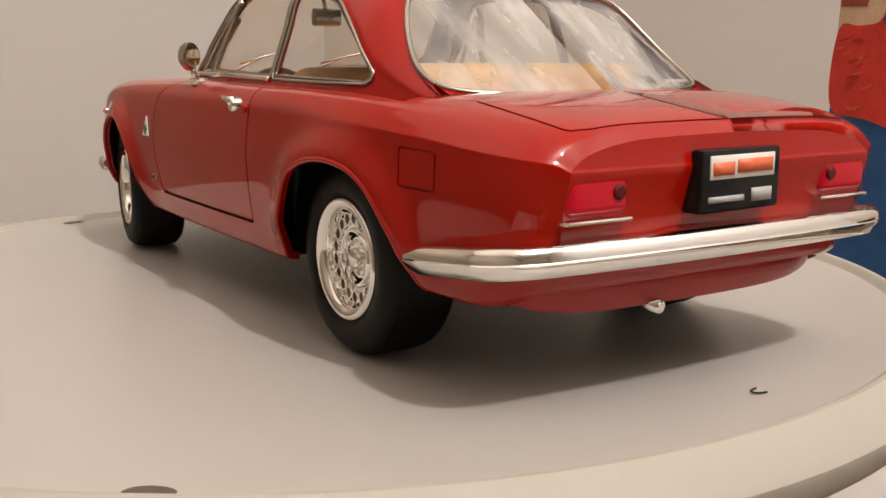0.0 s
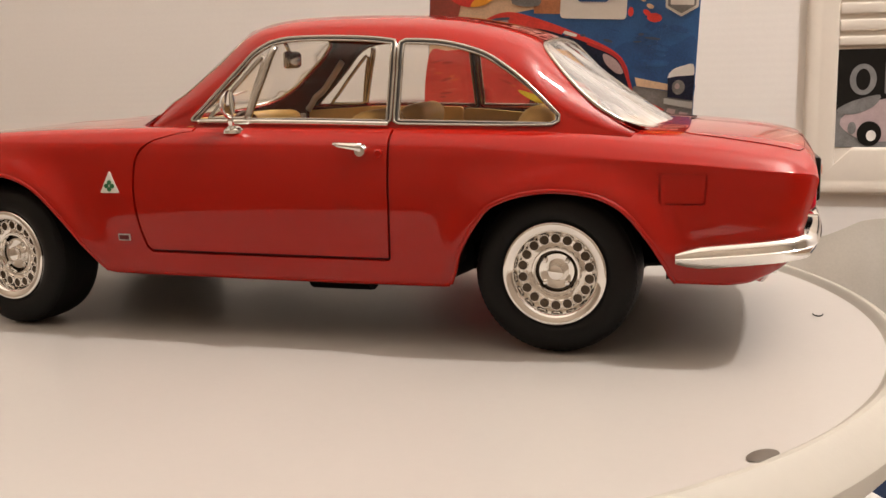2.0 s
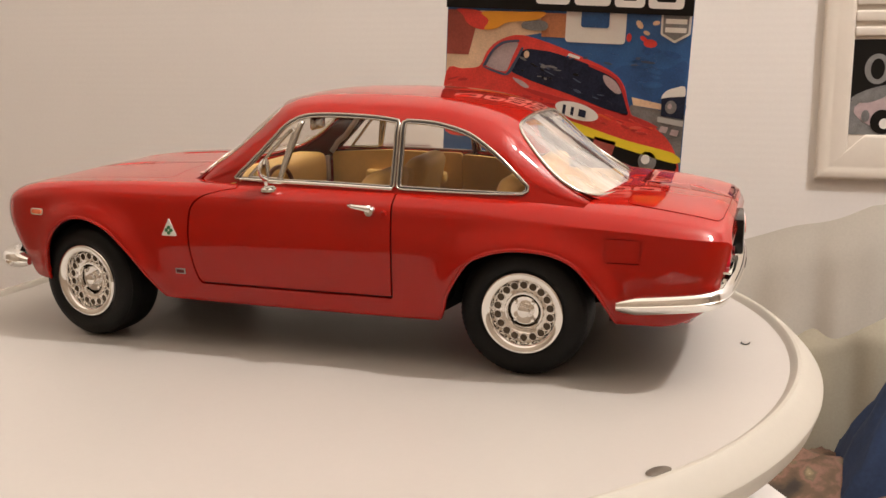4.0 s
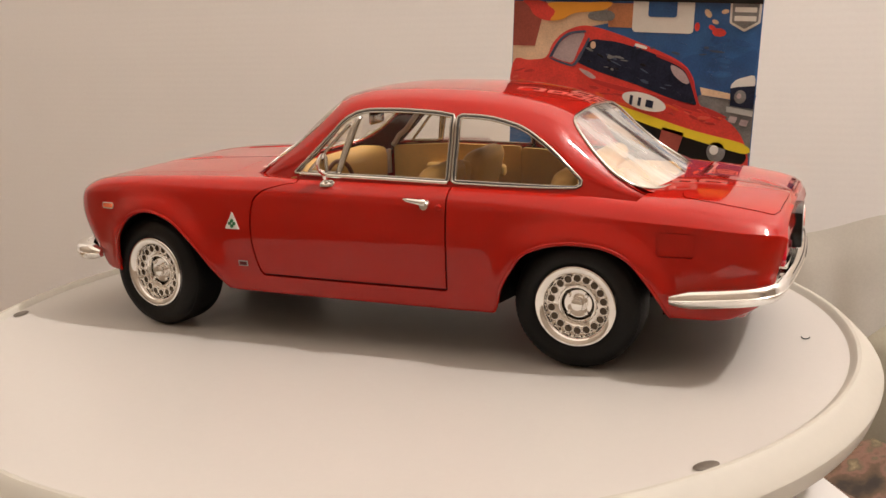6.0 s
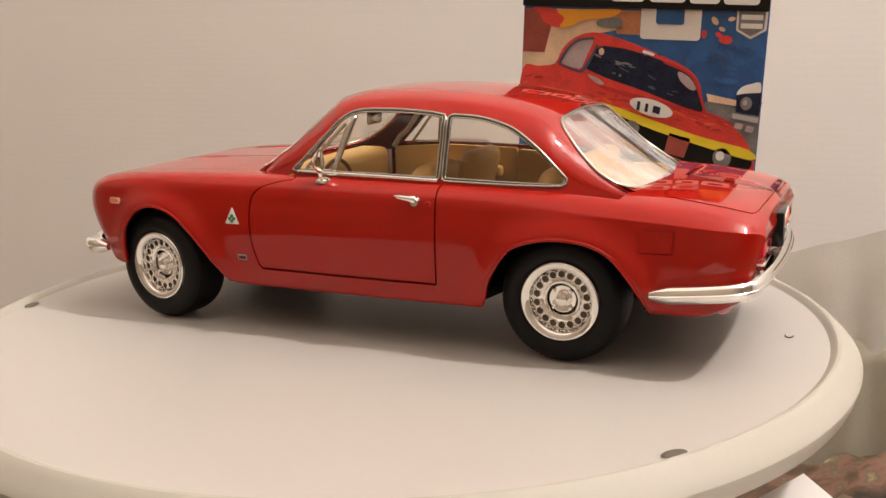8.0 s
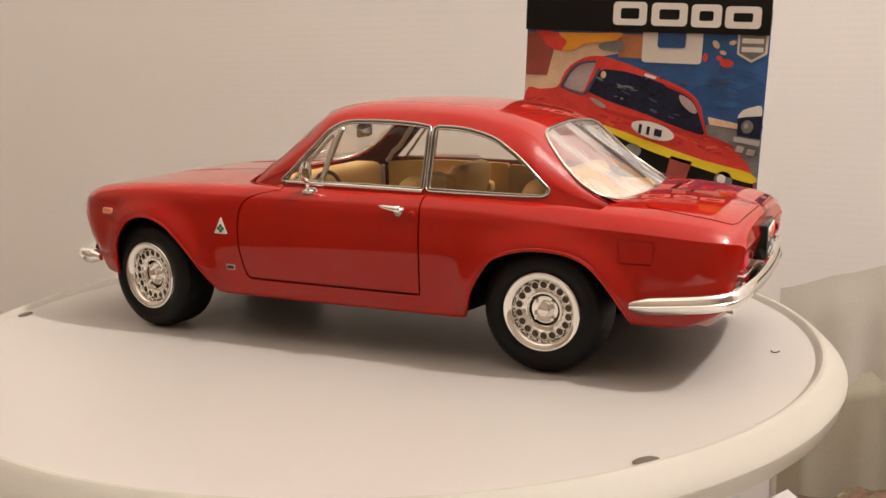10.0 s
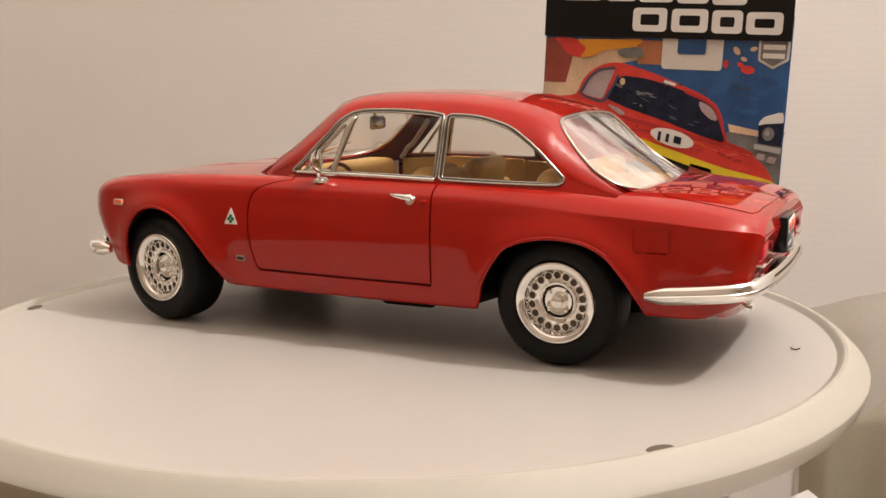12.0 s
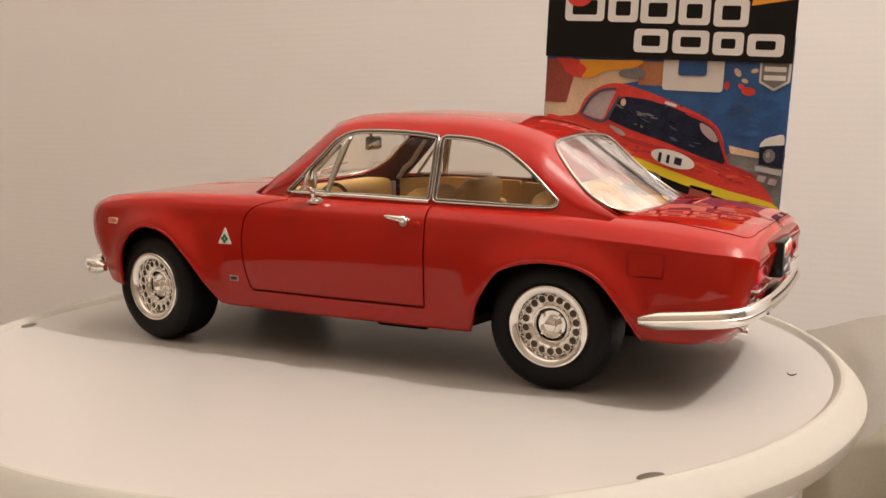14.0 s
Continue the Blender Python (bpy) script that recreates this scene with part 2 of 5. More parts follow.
def smooth_line(points, step, closed=False, corner=None):
    """Points at even steps along a polyline; curved (Catmull-Rom) unless corner is set."""
    pts = [np.array(p, float) for p in points]
    m = len(pts)
    out = []
    for i in range(m if closed else m - 1):
        p1, p2 = pts[i], pts[(i + 1) % m]
        p0 = pts[(i - 1) % m] if closed or i else 2 * p1 - p2
        p3 = pts[(i + 2) % m] if closed or i < m - 2 else 2 * p2 - p1
        k = max(1, int(np.linalg.norm(p2 - p1) / step))
        for j in range(k):
            t = j / k
            if corner:
                out.append(p1 + (p2 - p1) * t)
            else:
                out.append(0.5 * (2 * p1 + (p2 - p0) * t + (2 * p0 - 5 * p1 + 4 * p2 - p3) * t * t + (3 * p1 - p0 - 3 * p2 + p3) * t ** 3))
    if not closed:
        out.append(pts[-1])
    return out


def round_poly(points, radius, seg=4):
    """A closed outline with its corners rounded."""
    pts = [np.array(p, float) for p in points]
    out = []
    for i, p in enumerate(pts):
        a, b = pts[i - 1] - p, pts[(i + 1) % len(pts)] - p
        r = min(radius, np.linalg.norm(a) * 0.45, np.linalg.norm(b) * 0.45)
        a, b = p + a / np.linalg.norm(a) * r, p + b / np.linalg.norm(b) * r
        for k in range(seg + 1):
            t = k / seg
            out.append(a * (1 - t) ** 2 + 2 * p * t * (1 - t) + b * t * t)
    return out


def inside(poly, x, y):
    """Which of the points lie in the outline."""
    hit = np.zeros(len(x), bool)
    for (x0, y0), (x1, y1) in zip(poly, np.roll(poly, -1, 0)):
        if y0 != y1:
            hit ^= ((y0 > y) != (y1 > y)) & (x < (x1 - x0) * (y - y0) / (y1 - y0) + x0)
    return hit


def near_edges(poly, pts):
    best = np.full(len(pts), 1e9)
    for a, b in zip(poly, np.roll(poly, -1, 0)):
        d = b - a
        t = np.clip(((pts - a) @ d) / max(1e-9, d @ d), 0, 1)
        best = np.minimum(best, np.linalg.norm(pts - a - t[:, None] * d, axis=1))
    return best


def shrink(poly, gap):
    """The outline drawn in by a gap."""
    p = np.array(poly)
    area = np.sum(p[:, 0] * np.roll(p[:, 1], -1) - np.roll(p[:, 0], -1) * p[:, 1])
    d = np.roll(p, -1, 0) - np.roll(p, 1, 0)
    n = np.stack((-d[:, 1], d[:, 0]), 1) / np.maximum(1e-9, np.linalg.norm(d, axis=1))[:, None]
    return p + n * gap * (1 if area > 0 else -1)


class Shell:
    """A skin over sections along x. Its own coordinates are u (x in mm) and v (7 mm for each control point of a section)."""

    def __init__(self, control, flare=None):
        self.control, self.flare, self.kept = control, flare, {}

    def at(self, u, v):
        key = round(u, 3)
        if key not in self.kept:
            self.kept[key] = [np.array(p, float) for p in self.control(key)]
        c = self.kept[key]
        n = len(c) - 1
        s = min(max(v / 7, 0), n)
        i = min(int(s), n - 1)
        t = s - i
        p1, p2 = c[i], c[i + 1]
        p0 = c[i - 1] if i else 2 * p1 - p2
        p3 = c[i + 2] if i < n - 1 else np.array((c[n - 1][0], -c[n - 1][1], c[n - 1][2]))
        p = 0.5 * (2 * p1 + (p2 - p0) * t + (2 * p0 - 5 * p1 + 4 * p2 - p3) * t * t + (3 * p1 - p0 - 3 * p2 + p3) * t ** 3)
        if self.flare:
            p = p + self.flare(p)
        return p

    def normal(self, u, v):
        e = 0.25
        a = self.at(u + e, v) - self.at(u - e, v)
        b = self.at(u, v + e) - self.at(u, v - e)
        n = np.cross(a, b)
        return n / max(1e-12, np.linalg.norm(n))

    def v_of_z(self, u, z, top):
        """Where on the flank the height z lies."""
        lo, hi = 0.0, top
        for _ in range(22):
            mid = (lo + hi) / 2
            lo, hi = (mid, hi) if self.at(u, mid)[2] < z else (lo, mid)
        return lo

    def v_of_y(self, u, y, low, top):
        """Where on the upper side the half width y lies."""
        lo, hi = low, top
        for _ in range(22):
            mid = (lo + hi) / 2
            lo, hi = (mid, hi) if self.at(u, mid)[1] > y else (lo, mid)
        return lo


def panel(name, shell, outline, holes, material, parent, sides=(-1,), step=1.6, lift=0.0, depth=1.1, label=""):
    """A panel of a shell inside an outline and outside holes, with turned-in edges. sides: -1 and 1, one mesh."""
    outline = np.array(outline)
    holes = [np.array(h) for h in holes]
    lo, hi = outline.min(0), outline.max(0)
    gx, gy = np.meshgrid(np.arange(lo[0] + step * 0.5, hi[0], step), np.arange(lo[1] + step * 0.5, hi[1], step))
    grid = np.stack((gx.ravel(), gy.ravel()), 1)
    keep = inside(outline, grid[:, 0], grid[:, 1])
    for p in (outline, *holes):
        keep &= near_edges(p, grid) > step * 0.45
    for h in holes:
        keep &= ~inside(h, grid[:, 0], grid[:, 1])
    grid = grid[keep]
    pts, eds = [], []
    for p in (outline, *holes):
        k = len(pts)
        pts += [tuple(q) for q in p]
        eds += [(k + i, k + (i + 1) % len(p)) for i in range(len(p))]
    pts += [tuple(q) for q in grid]
    vs, _, faces, *_ = geometry.delaunay_2d_cdt([Vector(p) for p in pts], eds, [], 0, 1e-4)
    vs = np.array([tuple(v) for v in vs])
    mid = np.array([vs[list(f)].mean(0) for f in faces])
    ok = inside(outline, mid[:, 0], mid[:, 1])
    for h in holes:
        ok &= ~inside(h, mid[:, 0], mid[:, 1])
    faces = [f for f, k in zip(faces, ok) if k]
    used = sorted({i for f in faces for i in f})
    place = {i: shell.at(*vs[i]) for i in used}
    norm = {i: shell.normal(*vs[i]) for i in used}
    count = {}
    for f in faces:
        for a, b in zip(f, f[1:] + f[:1] if isinstance(f, list) else f[1:] + (f[0],)):
            count[(a, b)] = count.get((a, b), 0) + 1
    rim = [(a, b) for (a, b) in count if (b, a) not in count]
    verts, tris, normals = [], [], []
    for side in sides:
        index = {}
        flip = np.array((1, side, 1))
        out = {}
        for i in used:
            n = norm[i] * flip
            if abs(place[i][1]) < 0.02:
                n = np.array((n[0], 0, n[2]))
            out[i] = n / np.linalg.norm(n)
        # outward
        sample = np.mean([out[i][1] * side + out[i][2] for i in used])
        if sample < 0:
            out = {i: -n for i, n in out.items()}
        for i in used:
            index[i] = len(verts)
            verts.append((place[i] * flip + out[i] * lift) * MM)
        deep = {}
        for a, b in rim:
            for i in (a, b):
                if i not in deep:
                    deep[i] = len(verts)
                    verts.append((place[i] * flip + out[i] * (lift - depth)) * MM)
        for f in faces:
            p = [np.array(verts[index[i]]) for i in f]
            turn = np.dot(np.cross(p[1] - p[0], p[2] - p[0]), out[f[0]]) < 0
            g = f[::-1] if turn else f
            tris.append([index[i] for i in g])
            normals += [out[i] for i in g]
        for a, b in rim:
            if abs(place[a][1]) < 0.02 and abs(place[b][1]) < 0.02:
                continue
            q = [index[a], deep[a], deep[b], index[b]]
            p = [np.array(verts[i]) for i in q]
            n = np.cross(p[1] - p[0], p[3] - p[0])
            c = np.mean([place[i] for i in (a, b)], 0)
            size = np.linalg.norm(n)
            if size < 1e-14:
                continue
            tris.append(q)
            normals += [n / size] * 4
    me = bpy.data.meshes.new(name)
    me.from_pydata([tuple(v) for v in verts], [], tris)
    me.polygons.foreach_set("use_smooth", [True] * len(me.polygons))
    if len(normals) == len(me.loops):
        me.normals_split_custom_set([tuple(n) for n in normals])
    me.materials.append(material)
    ob = new(name, me)
    ob.parent = parent
    if label:
        ob["label"] = label
    return ob


# ---- the room ----
def slab(name, x0, y0, z0, x1, y1, z1, material, label, category):
    ob = part(name, box_bm(x0, y0, z0, x1, y1, z1), material, None, smooth=False)
    return tagged(ob, label, category, kind="structure")


WALL_Y = 0.92
slab("wall_north", -1.9, WALL_Y, -0.82, 4.2, WALL_Y + 0.1, 1.85, WALL, "plain off-white painted wall behind the model car", "wall")
# the brown walls are unseen, darkened to weaken reflections and bounce light
slab("wall_south", -1.9, -2.4, -0.82, 4.2, -2.3, 1.85, DARKWALL, "unseen dark brown wall that dims the reflections", "wall")
slab("wall_west", -2.0, 0.10, -0.82, -1.9, WALL_Y + 0.1, 1.85, WALL, "plain off-white painted side wall", "wall")
slab("wall_west_2", -2.0, -2.4, -0.82, -1.9, 0.10, 1.85, DARKWALL, "unseen brown wall stretch that dims the reflections", "wall")
slab("wall_east", 4.2, -2.4, -0.82, 4.3, WALL_Y + 0.1, 1.85, DARKWALL, "unseen dark brown side wall that holds back bounce light", "wall")
slab("floor", -2.0, -2.4, -0.92, 4.3, WALL_Y + 0.1, -0.82, FLOOR, "brown floor of the room", "floor")
slab("ceiling", -2.0, -2.4, 1.85, 4.3, WALL_Y + 0.1, 1.95, CEIL, "plain white ceiling", "ceiling")

# ---- desk, stand and turntable ----
DESK_Z = -0.45
STAND_Z = -0.036
desk = new("desk")
tagged(desk, "dark brown wooden desk against the wall", "desk")
part("desk_top", box_bm(-0.75, -0.34, DESK_Z - 0.025, 0.85, 0.90, DESK_Z, 0.003), DESK, desk)
for lx in (-0.70, 0.80):
    for ly in (-0.29, 0.85):
        part("leg", box_bm(lx - 0.022, ly - 0.022, -0.82, lx + 0.022, ly + 0.022, DESK_Z - 0.025, 0.003), DESK, desk)
stand = new("stand")
tagged(stand, "plain white pedestal under the turntable", "stand")
part("stand_top", lathe_bm([(0.0, STAND_Z), (0.098, STAND_Z), (0.100, STAND_Z - 0.002), (0.100, STAND_Z - 0.014), (0.0, STAND_Z - 0.014)], 64, "z", (0.004, -0.014, 0)), PAPER, stand)
part("column", lathe_bm([(0.040, STAND_Z - 0.014), (0.036, -0.20), (0.060, DESK_Z), (0.0, DESK_Z)], 48, "z", (0.004, -0.014, 0)), PAPER, stand)

turntable = new("turntable")
turntable.location = (0.0038, -0.0141, 0)
tagged(turntable, "round off-white plastic turntable with a raised rim", "turntable")
R = 0.1252
prof = [(0.0, 0.0), (R, 0.0), (R + 0.0016, 0.0002), (R + 0.0024, 0.0008), (R + 0.0029, 0.0014), (R + 0.0035, 0.0017), (R + 0.0044, 0.0017), (R + 0.0051, 0.0013), (R + 0.0062, 0.0004), (R + 0.0086, -0.0020), (R + 0.0096, -0.0031),
        (R + 0.0100, -0.0038), (R + 0.0100, -0.0045), (R + 0.0088, -0.0082), (R + 0.0082, -0.0090), (R + 0.0060, -0.0094), (R - 0.0025, -0.0100), (0.060, -0.0122), (0.058, -0.020), (0.0, -0.020)]
part("plate", lathe_bm(prof[:3] + [(R + 0.0016, -0.003), (R - 0.004, -0.0060), (0.0, -0.0060)], 200, sharp=25), TABLE, turntable)
part("rim", lathe_bm(prof[2:], 200, sharp=25), RIM, turntable, "cream raised rim")
part("base", lathe_bm([(0.0, -0.0203), (0.085, -0.0203), (0.090, -0.024), (0.092, STAND_Z), (0.0, STAND_Z)], 96), TABLE, turntable)
# flat dark discs for the finger slots, with their inner shade as colour
for deg in (-35.5, -166.4):
    bm = lathe_bm([(0.0, 0.00035), (0.0022, 0.0003), (0.0036, 0.00015), (0.0040, 0.0)], 28)
    bmesh.ops.scale(bm, vec=(0.46, 0.84, 1.0), verts=bm.verts[:])
    bmesh.ops.transform(bm, matrix=Matrix.Rotation(radians(deg), 4, "Z") @ Matrix.Translation((0.1250, 0, 0.0002)), verts=bm.verts[:])
    part("finger_slot", bm, SLOT, turntable, "dark disc at the rim standing in for a shaded slot")


# ---- the model car, in millimetres: nose at -x, the seen flank at -y ----
car = new("model_car")
tagged(car, "glossy red diecast model coupe with chrome trim on a turntable", "model car")

H = spline([(-98, 29), (-97, 33), (-95, 35.5), (-91, 38.2), (-85, 40.2), (-70, 42), (-40, 43.3), (0, 43.8), (40, 43.6), (60, 43.0), (75, 42.0), (86, 40.8), (95, 39.8), (102, 38.9), (107, 38.0), (110.5, 36.8), (113, 35.0), (114.3, 33.4), (115, 31.6)])
ZB = spline([(-98, 25), (-95, 21), (-90, 18), (-84, 16.2), (-70, 15), (-37, 13.5), (42, 13.2), (89, 15.0), (98, 14.8), (104, 15.2), (110, 16.6), (115, 18.0)])
ZS = spline([(-98, 36.5), (-96.8, 39.6), (-93.5, 41.9), (-85, 44.1), (-67, 45.6), (-40, 46.3), (-15, 46.6), (30, 46.2), (66, 45.4), (90, 43.6), (105, 41.8), (112, 40.7), (114.4, 40.0), (115, 38.8)])
ZC = spline([(-98, 37.5), (-96.8, 40.5), (-93.5, 42.6), (-85, 44.6), (-67, 46.1), (-40, 47.1), (0, 47.2), (66, 46.2), (87, 45.6), (103, 44.2), (111, 42.7), (114.2, 41.4), (115, 40)])
TAIL = spline([(16, -6.5), (20, -4.0), (25, -2.2), (29, -1.2), (35, 0.4), (39, 0.0), (46, -0.2)])
NOSE = spline([(14, 13), (17, 10.5), (22, 6.0), (26, 3.6), (31, 1.8), (37, 0.2), (46, 0.0)])

ARCH_F = [(-81.5, 6), (-80.2, 12), (-78.2, 19), (-76.3, 27.5), (-72, 33.4), (-67.5, 36.0), (-62.5, 36.5), (-57, 35.1), (-52.5, 32.5), (-47.5, 27.5), (-43, 22), (-39, 16), (-36, 12), (-33, 6)]
ARCH_R = [(40, 6), (43, 12.5), (45, 17), (47.2, 23), (52, 30.2), (56, 32.6), (61, 34.0), (67, 34.4), (74, 33.4), (79.5, 30.5), (84, 25), (87, 20), (89, 15.5), (93, 6)]
LIPS = [np.array(smooth_line(a, 1.0)) for a in (ARCH_F, ARCH_R)]


def flare(p):
    d = min(np.min((lip[:, 0] - p[0]) ** 2 + (lip[:, 1] - p[2]) ** 2) for lip in LIPS)
    fade = min(1, max(0, (p[2] - 15) / 6)) * min(1, max(0, (44 - p[2]) / 5))
    return np.array((0, 1.8 * math.exp(-d / 18.0) * fade, 0))


def body_control(x):
    h, zb, zs, zc = H(x), ZB(x), ZS(x), ZC(x)
    k = zs - zb
    r = min(1, max(0, (x - 38) / 50))
    r = r * r * (3 - 2 * r)
    pts = [(h - 5.5, zb), (h - 3.0, zb + 0.5), (h - 1.9, zb + 0.085 * k), (h - 0.55, zb + 0.36 * k), (h, zb + 0.58 * k), (h - 0.55 + 0.50 * r, zb + (0.76 + 0.055 * r) * k), (h - 1.7 + 1.2 * r, zb + (0.92 - 0.048 * r) * k),
           (h - 5.0 + 1.1 * r, zs - 0.1 - 0.65 * r), (h - 10.5, zs + 0.5 * (zc - zs)), (h * 0.4, zc - 0.15), (0, zc)]
    w1 = min(1, max(0, (x - 98) / 17)) ** 1.5
    w2 = min(1, max(0, (-82 - x) / 16)) ** 1.5
    return [(x + w1 * TAIL(z) + w2 * NOSE(z), y, z) for y, z in pts]


body = Shell(body_control, flare)
FLANK, TOP = 48.0, 70.0


def side(shell, pts, top=FLANK):
    out = []
    for x, z in pts:
        u = x
        for _ in range(5):
            v = shell.v_of_z(u, z, top)
            u += x - shell.at(u, v)[0]
        out.append((u, v))
    return np.array(out)


def plan(shell, pts, low, top):
    return np.array([(x, shell.v_of_y(x, y, low, top)) for x, y in pts])


def spread(poly, step=1.0):
    return smooth_line(poly, step, closed=True, corner=True)


CABIN_V = 50.5
door_line = smooth_line([(-14.8, 46.0), (-16.5, 45.9), (-20, 45.2), (-24, 44), (-26.8, 41.8), (-28, 38.5), (-28.3, 31), (-27.6, 25), (-26.4, 20.6)], 0.8) + \
    smooth_line([(-25.2, 19.3), (3, 19.1), (30.8, 19.0)], 1.2, corner=True) + smooth_line([(31.4, 19.5), (31.9, 30), (31.8, 45.8)], 1.0, corner=True)
door_poly = np.concatenate((side(body, door_line), [(31.8, CABIN_V)], [(31.8 - k * 1.2, CABIN_V) for k in range(1, 39)], [(-14.8, CABIN_V)]))
flap_poly = side(body, spread(round_poly([(85.8, 37.9), (95, 37.5), (94.6, 31.4), (85.9, 31.6)], 0.9)))
arch_polys = [side(body, spread(smooth_line(a, 1.0) + [np.array((a[-1][0], 2.0)), np.array((a[0][0], 2.0))], 1.0)) for a in (ARCH_F, ARCH_R)]
hood_half = smooth_line([(-92.5, 0), (-92.2, 10), (-91, 20), (-88, 26), (-80, 29.4), (-60, 30.4), (-44, 31), (-40.5, 30)], 1.2) + smooth_line([(-40.5, 29), (-42.5, 20), (-44, 10), (-44.5, 0)], 1.2)
trunk_half = smooth_line([(90.4, 0), (90.2, 10), (89.8, 20), (89.5, 26.5), (90.4, 29.6), (93, 30.4), (103, 30.6), (111, 29.6), (112.6, 27)], 1.0) + smooth_line([(113.0, 25.5), (113.5, 12), (113.6, 0)], 1.0)
hood_poly = plan(body, hood_half, 49, TOP)
trunk_poly = plan(body, trunk_half, 49, TOP)
cabin_poly = np.array(spread([(-15, CABIN_V), (80, CABIN_V), (84, TOP), (-35.5, TOP), (-28.5, 57.5)], 1.6))

frame_poly = np.array(spread([(-98, 0), (115, 0), (115, TOP), (-98, TOP)], 1.3))
for s, word in ((-1, "near"), (1, "far")):
    panel("body_side", body, frame_poly, [*arch_polys, door_poly, hood_poly, trunk_poly, cabin_poly] + ([flap_poly] if s < 0 else []), RED, car, (s,), 1.5, depth=1.6)
    door = panel("door", body, shrink(door_poly, 0.52), [], RED, car, (s,), 1.6, label="closed glossy red door")
    if s < 0:
        panel("fuel_flap", body, shrink(flap_poly, 0.36), [], RED, car, (s,), 1.2, depth=0.6)
        panel("flap_recess", body, shrink(flap_poly, -0.5), [], RED, car, (s,), 1.6, lift=-0.6, depth=0.2)
# dark red strips behind the shut lines, the gaps' shade in their colour
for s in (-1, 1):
    panel("gap_shade", body, shrink(door_poly, -1.3), [shrink(door_poly, 1.6)], MAROON, car, (s,), 2.0, lift=-0.75, depth=0.2)
panel("bonnet", body, shrink(hood_poly, 0.16), [], RED, car, (-1, 1), 1.8, label="closed glossy red bonnet")
panel("boot_lid", body, shrink(trunk_poly, 0.16), [], RED, car, (-1, 1), 1.6, label="closed glossy red boot lid", lift=0.15)


# rolled lips of the wheel arches
for arch in (ARCH_F, ARCH_R):
    line = [q for q in side(body, smooth_line(arch, 0.9)) if body.at(*q)[2] > ZB(q[0]) + 0.4]
    for sd in (-1, 1):
        pts = []
        for u, v in line:
            p, n = body.at(u, v), body.normal(u, v)
            n = n if n[1] > 0 else -n
            pts.append(Vector((p[0] - n[0] * 0.35, sd * (p[1] - n[1] * 0.35), p[2] - n[2] * 0.35)) * MM)
        part("arch_lip", tube_bm(pts, 0.00055, 10), RED, car)


def end_cap(name, x, material):
    """The skin that closes the shell at its nose or tail."""
    ring = [body.at(x, v) for v in np.linspace(0, TOP, 60)]
    bm = bmesh.new()
    rows = []
    for p in ring:
        rows.append([bm.verts.new(Vector((p[0], p[1] * k / 6, p[2])) * MM) for k in range(-6, 7)])
    for a, b in zip(rows, rows[1:]):
        for k in range(12):
            if len({a[k], a[k + 1], b[k + 1], b[k]}) == 4 and (a[k].co - b[k].co).length + (a[k + 1].co - b[k + 1].co).length > 1e-7:
                bm.faces.new((a[k], a[k + 1], b[k + 1], b[k]))
    bmesh.ops.remove_doubles(bm, verts=bm.verts[:], dist=1e-7)
    bmesh.ops.recalc_face_normals(bm, faces=bm.faces[:])
    return part(name, bm, material, car)


end_cap("tail_panel", 115, RED)
end_cap("nose_panel", -98, RED)

# ---- greenhouse ----
GH = spline([(-40, 45.4), (-37, 47.9), (-32, 51.9), (-27, 55.8), (-19.5, 62.6), (-14.5, 66.3), (-9.5, 68.6), (-4, 69.9), (4, 70.7), (14, 70.9), (26, 70.6), (38, 69.8), (48, 68.1), (56, 65.7), (61, 63.2), (68, 57.8), (76, 52.1), (83, 47.0), (87, 44.9), (90, 43.6)])
GB = spline([(-40, 31), (-34, 34), (-28, 35.6), (-15, 37.3), (10, 38), (40, 38), (60, 36.8), (72, 34.8), (82, 32.4), (90, 29.5)])
GZ = spline([(-40, 43.6), (-30, 45.2), (-15, 46.0), (30, 45.6), (66, 44.4), (90, 42.0)])


def bowed(x, y):
    """Windscreen and rear window are curved: their sides lie nearer the middle of the car."""
    k = (y / 31) ** 2
    front = min(1, max(0, (4 - x) / 22))
    back = min(1, max(0, (x - 56) / 22))
    return x + 7.5 * k * front * front * (3 - 2 * front) - 6.0 * k * back * back * (3 - 2 * back)



def roof_control(x):
    hh, b, z0 = GH(x), GB(x), GZ(x)
    rise = max(0.6, hh - z0)
    lean = 0.36
    corner = min(7.3, rise * 0.43)
    zt = hh - corner
    pts = [(x, b - lean * f * (zt - z0), z0 + f * (zt - z0)) for f in (0, 0.34, 0.67, 1)]
    yt = pts[-1][1]
    pts += [(x, yt - corner * 0.62, hh - corner * 0.42), (x, yt - corner * 1.5, hh - corner * 0.13), (x, yt * 0.42, hh - 0.04 * corner), (x, 0, hh)]
    return [(bowed(x, y), y, z) for x, y, z in pts]


roof = Shell(roof_control)
RTOP = 49.0
SIDE_TOP = 27.0
win_door = smooth_line([(-16.8, 48.4), (-12.0, 52.9), (-7.2, 57.7), (-3.6, 61.6), (-1.2, 63.4)], 0.7) + smooth_line([(1.0, 64.5), (5, 65.2), (14, 65.3), (24, 64.8), (29.6, 64.1)], 0.9) + \
    smooth_line([(29.9, 63.4), (30.1, 48.0)], 1.0, corner=True) + smooth_line([(29.5, 47.5), (10, 48.0), (-16.6, 48.1)], 1.0, corner=True)
